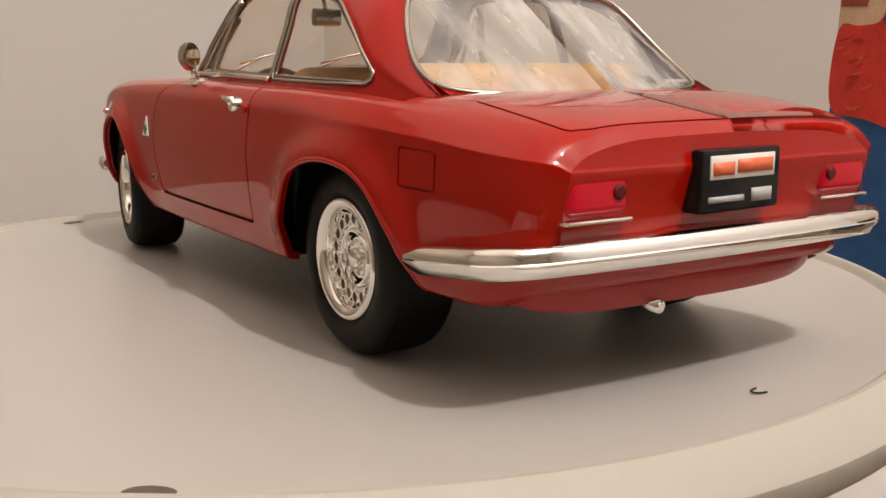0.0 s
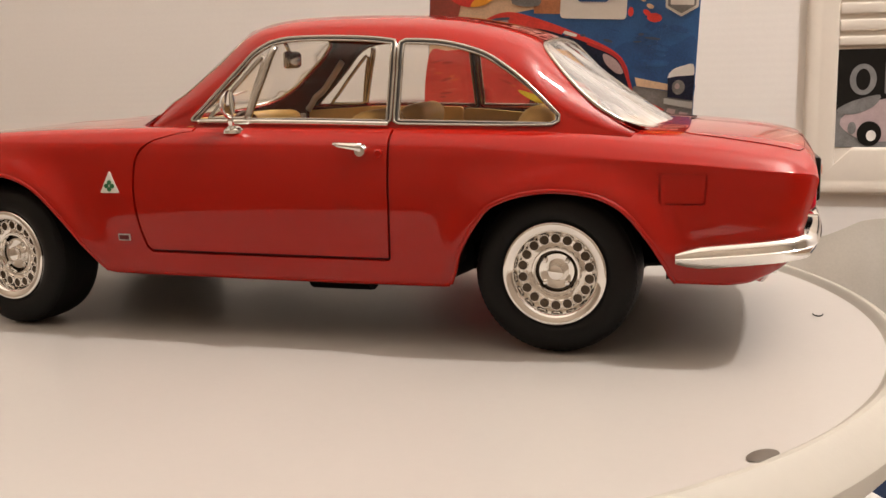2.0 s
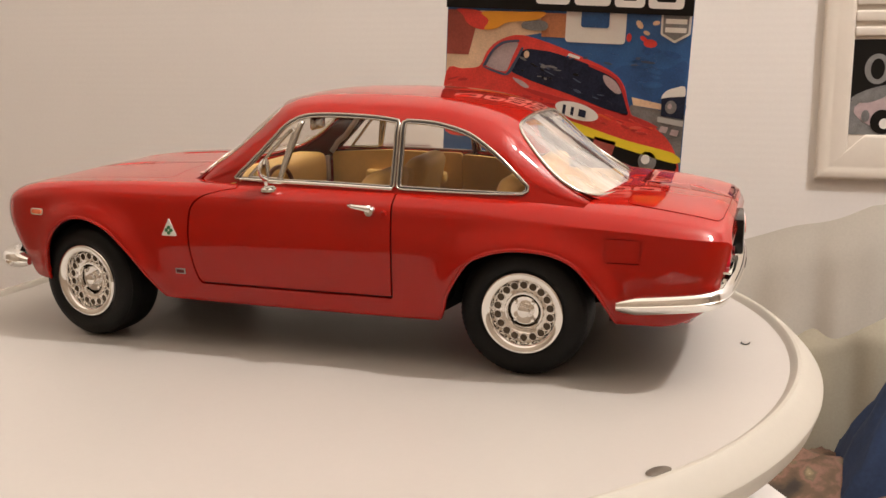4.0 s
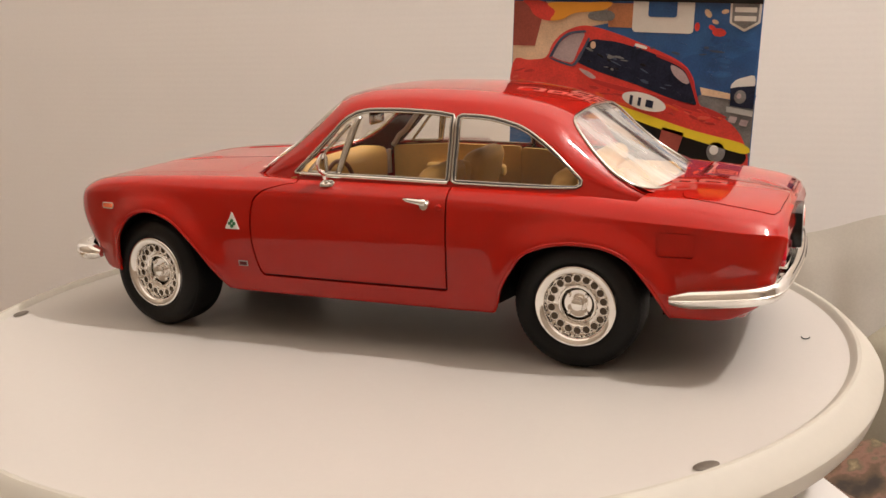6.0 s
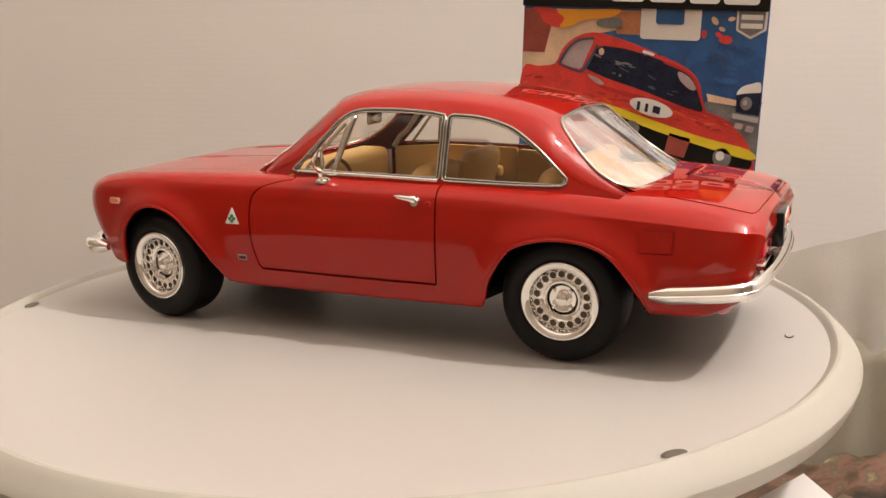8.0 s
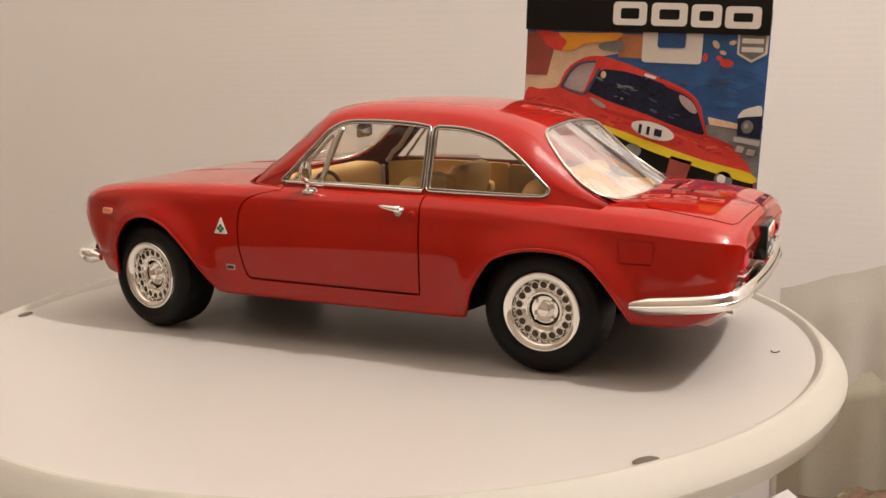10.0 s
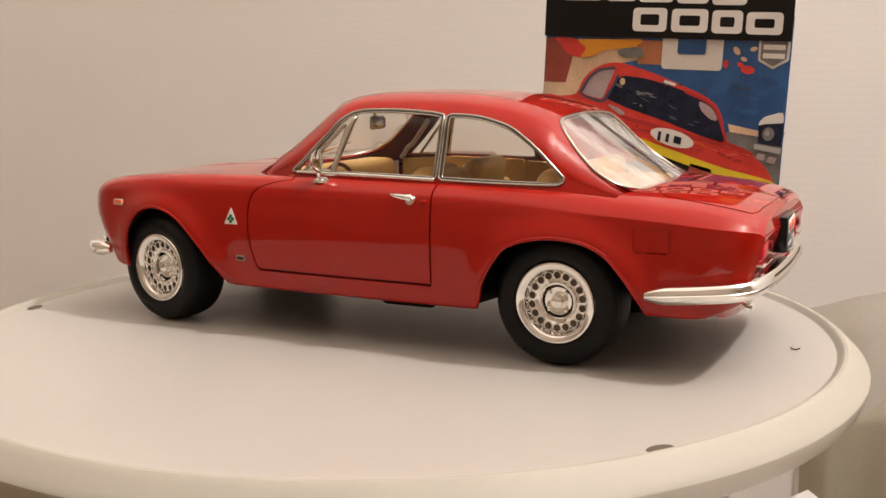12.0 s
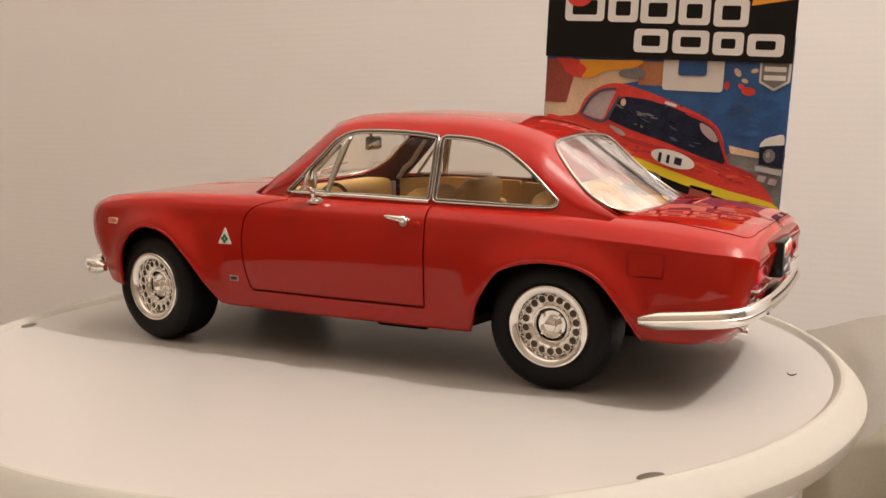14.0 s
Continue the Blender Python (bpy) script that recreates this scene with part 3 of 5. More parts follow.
win_rear = smooth_line([(31.7, 47.8), (31.5, 63.7)], 1.0, corner=True) + smooth_line([(32.4, 64.1), (38, 63.8), (43, 63.0), (49, 61.2), (53.6, 58.6), (58.0, 55.4), (62.0, 51.8), (65.1, 48.6)], 0.8) + \
    smooth_line([(65.1, 47.4), (64.0, 46.8), (50, 47.1), (32.4, 47.5)], 1.0, corner=True)
win_door_poly, win_rear_poly = side(roof, win_door, SIDE_TOP), side(roof, win_rear, SIDE_TOP)
screen_half = smooth_line([(-37.2, 0), (-36.9, 12), (-36.0, 22), (-34.6, 27.4), (-33, 29.6), (-30, 30.4)], 1.0) + smooth_line([(-28, 30.2), (-18, 27.8), (-13.0, 25.8), (-11.4, 23.6), (-10.4, 19), (-9.8, 0)], 1.0)
back_half = smooth_line([(59.6, 0), (59.9, 12), (60.3, 20), (61.3, 23.4), (63.5, 25.2), (68, 27.0), (74, 28.6), (79.5, 29.6), (83.4, 28.8), (85.6, 25), (86.6, 18), (87.0, 8), (87.1, 0)], 1.0)
screen_poly, back_poly = plan(roof, screen_half, 21, RTOP), plan(roof, back_half, 21, RTOP)
roof_frame = np.array(spread([(-39.6, 0), (89.6, 0), (89.6, RTOP), (-39.6, RTOP)], 1.3))
panel("roof", roof, roof_frame, [win_door_poly, win_rear_poly, screen_poly, back_poly], RED, car, (-1, 1), 1.4, depth=0.9)

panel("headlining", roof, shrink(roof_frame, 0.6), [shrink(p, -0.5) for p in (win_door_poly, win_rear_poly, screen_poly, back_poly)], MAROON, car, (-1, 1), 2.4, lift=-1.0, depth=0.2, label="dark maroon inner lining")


def on_shell(shell, poly, sd, lift):
    out = []
    for u, v in poly:
        p, n = shell.at(u, v), shell.normal(u, v)
        if n[1] + n[2] < 0:
            n = -n
        out.append(Vector(((p[0] + n[0] * lift), (p[1] + n[1] * lift) * sd, p[2] + n[2] * lift)) * MM)
    return out


for sd in (-1, 1):
    panel("side_window", roof, shrink(win_door_poly, 0.1), [], GLASS, car, (sd,), 3.0, lift=-0.5, depth=0.3, label="clear door window")
    panel("quarter_window", roof, shrink(win_rear_poly, 0.1), [], GLASS, car, (sd,), 3.0, lift=-0.5, depth=0.3, label="clear rear side window")
    for poly in (win_door_poly, win_rear_poly):
        surround = part("window_trim", tube_bm(on_shell(roof, shrink(poly, -0.42), sd, 0.12), 0.00036, 8, True), TRIM, car, "chrome window surround")
        part("rubber_seal", tube_bm(on_shell(roof, shrink(poly, 0.1), sd, -0.05), 0.00034, 6, True), SEAL, surround)
        part("inner_bead", tube_bm(on_shell(roof, shrink(poly, 0.5), sd, -0.1), 0.00026, 8, True), TRIM, surround)
    sill = smooth_line([(-15.2, 47.75), (10, 47.55), (30.2, 47.05)], 1.2)
    part("sill_strip", tube_bm(on_shell(roof, side(roof, sill, SIDE_TOP), sd, 0.35), 0.00062, 8, flat=0.6), CHROME, car, "bright chrome strip along the door sill")
    # pale edge of the moulded glazing inside the pillar
    edge = side(roof, smooth_line([(-19.2, 47.6), (-13.0, 54.6), (-7.2, 61.4)], 1.0), SIDE_TOP)
    part("pillar_edge", tube_bm(on_shell(roof, edge, sd, -2.2), 0.0009, 8), EDGEPALE, car, "pale inner edge of the glazing")
    # quarter light: a leaning post and an inner frame
    wing = side(roof, smooth_line([(-12.6, 48.7), (-8.8, 52.8), (-4.6, 57.7), (-0.4, 61.8)], 0.8) + smooth_line([(0.2, 61.2), (-1.6, 55.4), (-3.4, 48.8)], 0.8) + smooth_line([(-4.4, 48.6), (-11.8, 48.6)], 0.8), SIDE_TOP)
    part("quarter_light_frame", tube_bm(on_shell(roof, wing, sd, -0.2), 0.00048, 8, True), TRIM, car)
    post = side(roof, smooth_line([(-3.0, 48.4), (-0.8, 54.6), (2.2, 63.8)], 0.9), SIDE_TOP)
    part("window_post", tube_bm(on_shell(roof, post, sd, 0.0), 0.00085, 8, flat=0.7), TRIM, car)
panel("windscreen", roof, shrink(screen_poly, 0.1), [], GLASS, car, (-1, 1), 3.0, lift=-0.3, depth=0.3)
panel("rear_window", roof, shrink(back_poly, 0.1), [], SCREEN, car, (-1, 1), 3.0, lift=-0.2, depth=0.3)


def ring_both(poly, lift):
    half = [p for p in on_shell(roof, poly, -1, lift)]
    far = [Vector((p.x, -p.y, p.z)) for p in half]
    return half + [p for p in far[::-1] if abs(p.y) > 3e-4]


part("windscreen_trim", tube_bm(ring_both(screen_poly, -0.15), 0.00035, 8, True), TRIM, car)
part("rear_window_trim", tube_bm(ring_both(back_poly, 0.1), 0.00048, 8, True), TRIM, car)


# ---- wheels ----
def wheel(name, x, y, steer=0.0):
    hub = new(name)
    hub.parent = car
    hub.location = (x * MM, y * MM, 0.0170)
    hub.rotation_euler = (0, 0, radians(steer))
    d = -1 if y < 0 else 1
    # outer face at height 0, inner at -14
    tyre = [(10.4, -1.2), (10.8, 0.1), (11.8, 0.75), (13.4, 0.95), (15.1, 0.5), (16.0, -0.3), (16.6, -1.5), (16.92, -3.0), (17.0, -6.5), (16.92, -10), (16.6, -11.6), (15.4, -12.8), (12.8, -13.2), (10.4, -12.4)]
    rim = [(10.75, 0.15), (10.6, 0.62), (10.35, 0.76), (10.0, 0.74), (9.2, 0.50), (8.6, 0.15), (8.45, -0.4), (8.35, -0.9), (8.15, -2.1), (7.9, -2.5), (7.65, -2.2), (7.4, -1.7), (6.4, -1.75), (5.9, -2.2), (5.45, -2.4), (5.1, -1.6), (4.85, -1.3), (4.55, -1.35), (4.3, -1.9), (4.2, -2.6)]
    groove = [(4.25, -2.5), (4.2, -3.1), (3.85, -3.1), (3.8, -2.6)]
    disc = [(3.82, -2.75), (3.6, -2.45), (2.5, -2.5), (1.8, -2.9), (0.0, -2.9)]

    def turn(pr):
        return [(r * MM, d * h * MM) for r, h in pr]

    part("tyre", lathe_bm(turn(tyre), 96, "y", sharp=50), RUBBER, hub, "black rubber tyre")
    part("rim", lathe_bm(turn(rim), 96, "y", sharp=50), CHROME, hub, "chrome wheel rim")
    part("hub_groove", lathe_bm(turn(groove), 48, "y", sharp=50), RECESS, hub, "groove round the hub with shade in its colour")
    part("hub_disc", lathe_bm(turn(disc), 48, "y", sharp=50), CHROME, hub)
    # moulded tread blocks round the outer shoulder
    bm = bmesh.new()
    for k in range(72):
        a0 = 2 * math.pi * k / 72
        ringv = []
        for h, r in ((-0.9, 16.25), (-1.0, 16.5), (-3.4, 17.0), (-3.7, 16.8)):
            ringv.append([bm.verts.new(Vector((r * math.cos(a0 + da), d * h, r * math.sin(a0 + da))) * MM) for da in (-0.026, 0.026)])
        for p, q in zip(ringv, ringv[1:]):
            bm.faces.new((p[0], p[1], q[1], q[0]))
    bmesh.ops.recalc_face_normals(bm, faces=bm.faces[:])
    part("tread", bm, RUBBER, hub, smooth=False)
    bm = bmesh.new()
    for k in range(18):
        a = 2 * math.pi * (k + 0.5) / 18
        cx, cz = 6.95 * math.cos(a), 6.95 * math.sin(a)
        ringv = []
        for rr, hh in ((1.14, -2.0), (1.12, -1.45), (1.03, -1.38), (0.95, -1.6), (0.93, -2.0)):
            ringv.append([bm.verts.new(Vector((cx + rr * math.cos(2 * math.pi * j / 12), d * hh, cz + rr * math.sin(2 * math.pi * j / 12))) * MM) for j in range(12)])
        for p, q in zip(ringv, ringv[1:]):
            for j in range(12):
                bm.faces.new((p[j], p[(j + 1) % 12], q[(j + 1) % 12], q[j]))
    bmesh.ops.recalc_face_normals(bm, faces=bm.faces[:])
    part("vent_ring", bm, CHROME, hub)
    # dark discs give the vent holes their inner shade
    bm = bmesh.new()
    for k in range(18):
        a = 2 * math.pi * (k + 0.5) / 18
        cx, cz = 6.95 * math.cos(a), 6.95 * math.sin(a)
        bm.faces.new([bm.verts.new(Vector((cx + 0.95 * math.cos(2 * math.pi * j / 12), d * -1.62, cz + 0.95 * math.sin(2 * math.pi * j / 12))) * MM) for j in range(12)])
    part("vent_hole_ring", bm, RECESS, hub)
    cap = [(1.75, -3.0), (1.7, -1.5), (1.5, -1.05), (1.0, -0.85), (0.0, -0.8)]
    part("hub_cap", lathe_bm(turn(cap), 40, "y"), CHROME, hub)
    for k in range(4):
        a = math.pi / 4 + math.pi / 2 * k
        nut = lathe_bm(turn([(0.62, -2.7), (0.62, -1.9), (0.4, -1.6), (0.0, -1.55)]), 6, "y", (3.25 * MM * math.cos(a), 0, 3.25 * MM * math.sin(a)))
        part("wheel_nut", nut, CHROME, hub)
    return hub


wheel("wheel", -65.3, -40.0, -8)
wheel("wheel", 65.3, -39.4, 0)
wheel("wheel", -65.3, 40.0, -8)
wheel("wheel", 65.3, 39.4, 0)

# wheel wells and floor pan
for xc, rx in ((-58.8, 22.2), (66, 22.8)):
    for sd in (-1, 1):
        bm = bmesh.new()
        rings = []
        for y, k in ((22, 1.0), (37.4, 1.0), (39.4, 0.94)):
            rings.append([bm.verts.new(Vector((xc + rx * k * math.cos(a), sd * y, 16.6 + 20 * max(0, math.sin(a)) ** 0.6)) * MM) for a in np.linspace(0, math.pi, 24)])
        for a, b in zip(rings, rings[1:]):
            for k in range(23):
                bm.faces.new((a[k], a[k + 1], b[k + 1], b[k]))
        bm.faces.new(rings[0])
        part("wheel_well", bm, UNDER, car)
bm = bmesh.new()
outline = [(-86, 30), (-83, 33), (-81, 22), (-42, 22), (-37, 38.5), (41, 38.5), (44, 22), (89, 22), (91, 38), (103, 37), (108.5, 32)]
poly = [(x, -y) for x, y in outline] + [(x, y) for x, y in outline[::-1]]
lower = [bm.verts.new(Vector((x, y, 13.8 + max(0, (x - 60) * 0.075) + max(0, min(2.4, (x - 88) * 0.8)) + max(0, (-60 - x) * 0.12))) * MM) for x, y in poly]
upper = [bm.verts.new(v.co + Vector((0, 0, 0.006))) for v in lower]
bm.faces.new(lower), bm.faces.new(upper[::-1])
for k in range(len(lower)):
    bm.faces.new((lower[k], lower[(k + 1) % len(lower)], upper[(k + 1) % len(lower)], upper[k]))
bmesh.ops.recalc_face_normals(bm, faces=bm.faces[:])
part("floor_pan", bm, UNDER, car, smooth=False)
part("axle", tube_bm([(-0.0653, -0.036, 0.0165), (-0.0653, 0.036, 0.0165)], 0.002), UNDER, car)
part("axle", tube_bm([(0.0653, -0.036, 0.0165), (0.0653, 0.036, 0.0165)], 0.002), UNDER, car)
part("silencer", loft_bm([[((x) * MM, (-14 + 5 * math.cos(a)) * MM, (9.8 + 3.6 * math.sin(a)) * MM) for a in np.linspace(0, 2 * math.pi, 17)[:-1]] for x in (2, 4, 14, 17)]), UNDER, car)
part("exhaust_pipe", tube_bm([(0.016, -0.014, 0.0098), (0.033, -0.014, 0.0128), (0.06, -0.016, 0.014), (0.092, -0.009, 0.0146), (0.1035, -0.008, 0.0133)], 0.0009, 12), UNDER, car, "black exhaust pipe")
part("exhaust_tip", tube_bm([(0.1025, -0.008, 0.0136), (0.1090, -0.008, 0.0132)], 0.0011, 14), CHROME, car, "chrome exhaust tip")

for sd in (-1, 1):
    part("bulkhead", box_bm(0.0385, sd * 0.022, 0.0158, 0.0395, sd * 0.0396, 0.036), UNDER, car, smooth=False)

# ---- bumpers ----
def bumper(name, line, zs, label, back=2.2):
    """A chrome blade bumper along a plan line; its face is a shallow ridge."""
    pts = smooth_line(line, 1.5)
    secs = []
    n = len(pts)
    for i, p in enumerate(pts):
        a, b = pts[max(0, i - 1)], pts[min(n - 1, i + 1)]
        d = (b - a) / np.linalg.norm(b - a)
        out = np.array((d[1], -d[0]))
        e = min(i, n - 1 - i) / 4
        g = math.sqrt(min(1, 0.22 + e)) if e < 1 else 1
        z = zs(p)
        prof = [(-back, -2.3), (-0.4, -2.5), (0.6, -2.2), (1.42, -0.5), (1.55, -0.15), (1.36, 0.05), (1.2, 1.2), (0.7, 1.9), (-0.3, 2.3), (-back, 2.2), (0.3 - back, 0)]
        secs.append([Vector((p[0] + out[0] * o * g, p[1] + out[1] * o * g, z + q * g)) * MM for o, q in prof])
    bm = loft_bm(secs)
    bm.verts.index_update()
    for e in bm.edges:
        a, b = (v.index for v in e.verts)
        if a % 11 == b % 11 and a % 11 in (4, 5, 9):
            e.smooth = False
    ob = part(name, bm, CHROME, car, label)
    return ob


rear_line = [(89.3, -41.6), (97, -41.7), (104, -41.5), (109, -40.7), (112.4, -38.2), (114.3, -32.5), (115.7, -18), (116.3, 0), (115.7, 18), (114.3, 32.5), (112.4, 38.2), (109, 40.7), (104, 41.5), (97, 41.7), (89.3, 41.6)]
bumper("rear_bumper", rear_line, lambda p: 21.2 + max(0, p[0] - 89) * 0.105, "chrome rear bumper wrapping round the corners", 4.6)
front_line = [(-85, 40.5), (-91, 39.5), (-96.2, 36.5), (-99.7, 30), (-101.5, 16), (-102, 0), (-101.5, -16), (-99.7, -30), (-96.2, -36.5), (-91, -39.5), (-85, -40.5)]
bumper("front_bumper", front_line[::1], lambda p: 21.6, "chrome front bumper")

# a rounded apron below the tail, deepest in the middle
secs = []
for k in range(33):
    y = -34.0 + 68.0 * k / 32
    e = 1 - (y / 34.0) ** 2
    x = 103.6 + 4.8 * e ** 0.5
    low = 16.4 - 3.0 * (1 - (1 - e) ** 3)
    secs.append([Vector(p) * MM for p in ((x - 1.6, y, 21), (x + 0.9, y, 21), (x + 0.5, y, 18), (x - 0.3, y, low + 0.7), (x - 0.8, y, low), (x - 1.5, y, low + 0.2))])
part("rear_apron", loft_bm(secs), RED, car, "red apron below the rear bumper")

# ---- lights, plate and badges ----
for sd in (-1, 1):
    lamp = new("tail_light")
    lamp.parent = car
    lamp["label"] = "red tail light with a chrome edge below"
    part("bowl", box_bm(0.1095, sd * 0.0207, 0.0296, 0.1118, sd * 0.0315, 0.0358, 0.0003), MAROON, lamp)
    part("lens", box_bm(0.1120, sd * 0.0204, 0.0294, 0.1152, sd * 0.0318, 0.0361, 0.0015, 4), REDLENS, lamp)
    part("chrome_edge", box_bm(0.1110, sd * 0.0202, 0.0284, 0.1156, sd * 0.0320, 0.0291, 0.0003), CHROME, lamp)
    part("reflector", lathe_bm([(0.0, 0.1145), (0.0011, 0.1145), (0.0011, 0.1154), (0.0008, 0.1157), (0.0, 0.1157)], 20, "x", (0, sd * 0.0226, 0.0326)), MAROON, lamp)
plate = new("number_plate")
plate.parent = car
plate["label"] = "black number plate with a white and orange field"
plate_turn = Matrix.Rotation(radians(3), 4, "Z")
plate.matrix_local = Matrix.Translation((0.1145, 0, 0)) @ plate_turn @ Matrix.Translation((-0.1145, 0, 0))
part("plate_body", box_bm(0.1120, -0.0090, 0.0284, 0.1168, 0.0090, 0.0378, 0.0006, 2), GLOSSBLACK, plate)
part("plate_field", box_bm(0.1167, -0.0073, 0.0334, 0.1170, 0.0073, 0.0369, 0.0001, 1), WHITE, plate)
for y0, y1, z0, z1 in ((-0.0068, -0.0022, 0.0340, 0.0359), (-0.0014, 0.0066, 0.0342, 0.0362)):
    part("bar", box_bm(0.1169, y0, z0, 0.1172, y1, z1), ORANGE, plate)
part("bar", box_bm(0.1167, -0.0074, 0.0300, 0.1170, 0.0004, 0.0309), GREYPRINT, plate)
part("bar", box_bm(0.1167, 0.0022, 0.0297, 0.1170, 0.0068, 0.0317), GREYPRINT, plate)


def on_side(x, z, lift=0.0, sd=-1):
    v = body.v_of_z(x, z, FLANK)
    p, n = body.at(x, v), body.normal(x, v)
    if n[1] < 0:
        n = -n
    return Vector((p[0] + n[0] * lift, sd * (p[1] + n[1] * lift), p[2] + n[2] * lift)) * MM


def decal(name, outline, lift, material, parent, label="", thick=0.25, sd=-1):
    """A thin plaque that follows the flank."""
    bm = bmesh.new()
    top = [bm.verts.new(on_side(x, z, lift + thick, sd)) for x, z in outline]
    low = [bm.verts.new(on_side(x, z, lift - 0.4, sd)) for x, z in outline]
    bm.faces.new(top)
    for k in range(len(top)):
        bm.faces.new((top[k], top[(k + 1) % len(top)], low[(k + 1) % len(top)], low[k]))
    bmesh.ops.recalc_face_normals(bm, faces=bm.faces[:])
    return part(name, bm, material, parent, label, smooth=False)


badge = new("side_badge")
badge.parent = car
badge["label"] = "white triangular badge with a green leaf shape"
decal("triangle", round_poly([(-36.4, 32.7), (-31.6, 32.7), (-34.0, 37.6)], 0.35), 0.0, WHITE, badge)
for dx, dz in ((0, 0.75), (0.75, 0), (-0.75, 0), (0, -0.75)):
    decal("leaf", [(-34.0 + dx + 0.52 * math.cos(a), 34.25 + dz + 0.52 * math.sin(a)) for a in np.linspace(0, 2 * math.pi, 10)[:-1]], 0.12, GREEN, badge)
mark = new("maker_badge")
mark.parent = car
mark["label"] = "small dark rectangular badge with a pale edge"
decal("edge", [(-33.2, 21.9), (-30.2, 21.9), (-30.2, 23.4), (-33.2, 23.4)], 0.0, GREYPRINT, mark)
decal("field", [(-32.9, 22.15), (-30.5, 22.15), (-30.5, 23.15), (-32.9, 23.15)], 0.12, MAROON, mark)
indicator = new("side_indicator")
indicator.parent = car
indicator["label"] = "small chrome-framed side indicator"
decal("frame", round_poly([(-82.0, 36.0), (-77.0, 36.0), (-77.0, 37.9), (-82.0, 37.9)], 0.9), 0.1, CHROME, indicator, thick=0.5)
decal("lens", round_poly([(-81.4, 36.35), (-77.6, 36.35), (-77.6, 37.55), (-81.4, 37.55)], 0.6), 0.4, ORANGE, indicator, thick=0.5)

# ---- door handles, mirror, wiper ----
for sd in (-1, 1):
    handle = new("door_handle")
    handle.parent = car
    handle["label"] = "chrome door handle"
    a, b = on_side(26.4, 42.4, 1.5, sd), on_side(20.0, 43.0, 1.2, sd)
    part("lever", tube_bm([a, a.lerp(b, 0.25), a.lerp(b, 0.5), a.lerp(b, 0.8), b], lambda f: 0.00105 - 0.0006 * f, 10), CHROME, handle)
    part("mount", lathe_bm([(0.0, 0.0), (0.0014, 0.0), (0.0014, sd * 0.0016), (0.0011, sd * 0.0021), (0.0, sd * 0.0022)], 20, "y", on_side(26.0, 42.2, -0.3, sd)), CHROME, handle)
    part("door_lock", lathe_bm([(0.0, 0.0), (0.0009, 0.0), (0.0009, sd * 0.0006), (0.0006, sd * 0.0009), (0.0, sd * 0.0009)], 16, "y", on_side(29.6, 41.6, -0.2, sd)), RED, car)
mirror = new("wing_mirror")
mirror.parent = car
mirror["label"] = "round chrome wing mirror on a short stem"
foot = on_side(-4.7, 46.2, 0.0)
part("foot", lathe_bm([(0.0, -0.0009), (0.0024, -0.0006), (0.0023, 0.0001), (0.0013, 0.0008), (0.0, 0.0009)], 24, "z", foot + Vector((0, 0.0003, 0.0))), CHROME, mirror)
part("stem", tube_bm([foot, foot + Vector((0.0001, -0.0012, 0.0018)), foot + Vector((0.0001, -0.0020, 0.0040))], lambda f: 0.0009 - 0.0003 * f, 10), CHROME, mirror)
head = lathe_bm([(0.0, -0.0017), (0.0012, -0.0015), (0.0022, -0.0009), (0.0029, 0.0), (0.0030, 0.0004), (0.0027, 0.0005), (0.0, 0.0003)], 28, "x")
bmesh.ops.scale(head, vec=(1, 0.85, 1.05), verts=head.verts[:])
bmesh.ops.translate(head, vec=foot + Vector((0.0003, -0.0024, 0.0056)), verts=head.verts[:])
part("head", head, CHROME, mirror)
for y0 in (-22, 2):
    wiper = new("wiper")
    wiper.parent = car
    wiper["label"] = "thin chrome windscreen wiper"
    def scr(x, y, up=0.6):
        p = roof.at(x, roof.v_of_y(x, abs(y), 21, RTOP))
        return Vector((p[0] - 0.3, y, p[2] + up)) * MM
    part("arm", tube_bm([scr(-38.5, y0), scr(-36.5, y0 + 3), scr(-32.5, y0 + 9)], 0.00035, 6), CHROME, wiper)
    part("blade", tube_bm([scr(-34.6, y0 + 3, 0.5), scr(-32.5, y0 + 9, 0.5), scr(-30.8, y0 + 14, 0.5)], 0.0003, 6), CHROME, wiper)
    part("pivot", lathe_bm([(0.0, -0.001), (0.0010, -0.001), (0.0009, 0.0008), (0.0, 0.0012)], 16, "z", scr(-39, y0, 0.3)), CHROME, wiper)


# ---- inside the car ----
def cushion(name, x0, y0, z0, x1, y1, z1, lean=0.0, parent=None, bevel=3.0, label=""):
    bm = box_bm(x0 * MM, y0 * MM, z0 * MM, x1 * MM, y1 * MM, z1 * MM, bevel * MM, 4)
    for v in bm.verts:
        v.co.x += (v.co.z - z0 * MM) * lean
    return part(name, bm, TAN, parent or car, label)


cushion("cabin_floor", -34, -36, 17, 41, 36, 20, bevel=1)
cushion("rear_floor", 41.5, -21, 19, 84, 21, 21, bevel=0.8)
for sy in (-17, 17):
    seat = new("front_seat")
    seat.parent = car
    seat["label"] = "tan front seat"
    cushion("seat_base", -4, sy - 11, 20, 20, sy + 11, 30, 0, seat)
    cushion("seat_back", 11.5, sy - 11.5, 27, 19.5, sy + 11.5, 49.4, 0.24, seat, 3.9)
    for k in (-1, 1):
        cushion("bolster", 9.5, sy + k * 10.2 - 2.6, 29, 17, sy + k * 10.2 + 2.6, 46.5, 0.24, seat, 2.3)
rear = new("rear_bench")
rear.parent = car
rear["label"] = "tan rear bench seat"
cushion("bench_base", 41, -21, 21, 57, 21, 33, 0, rear)
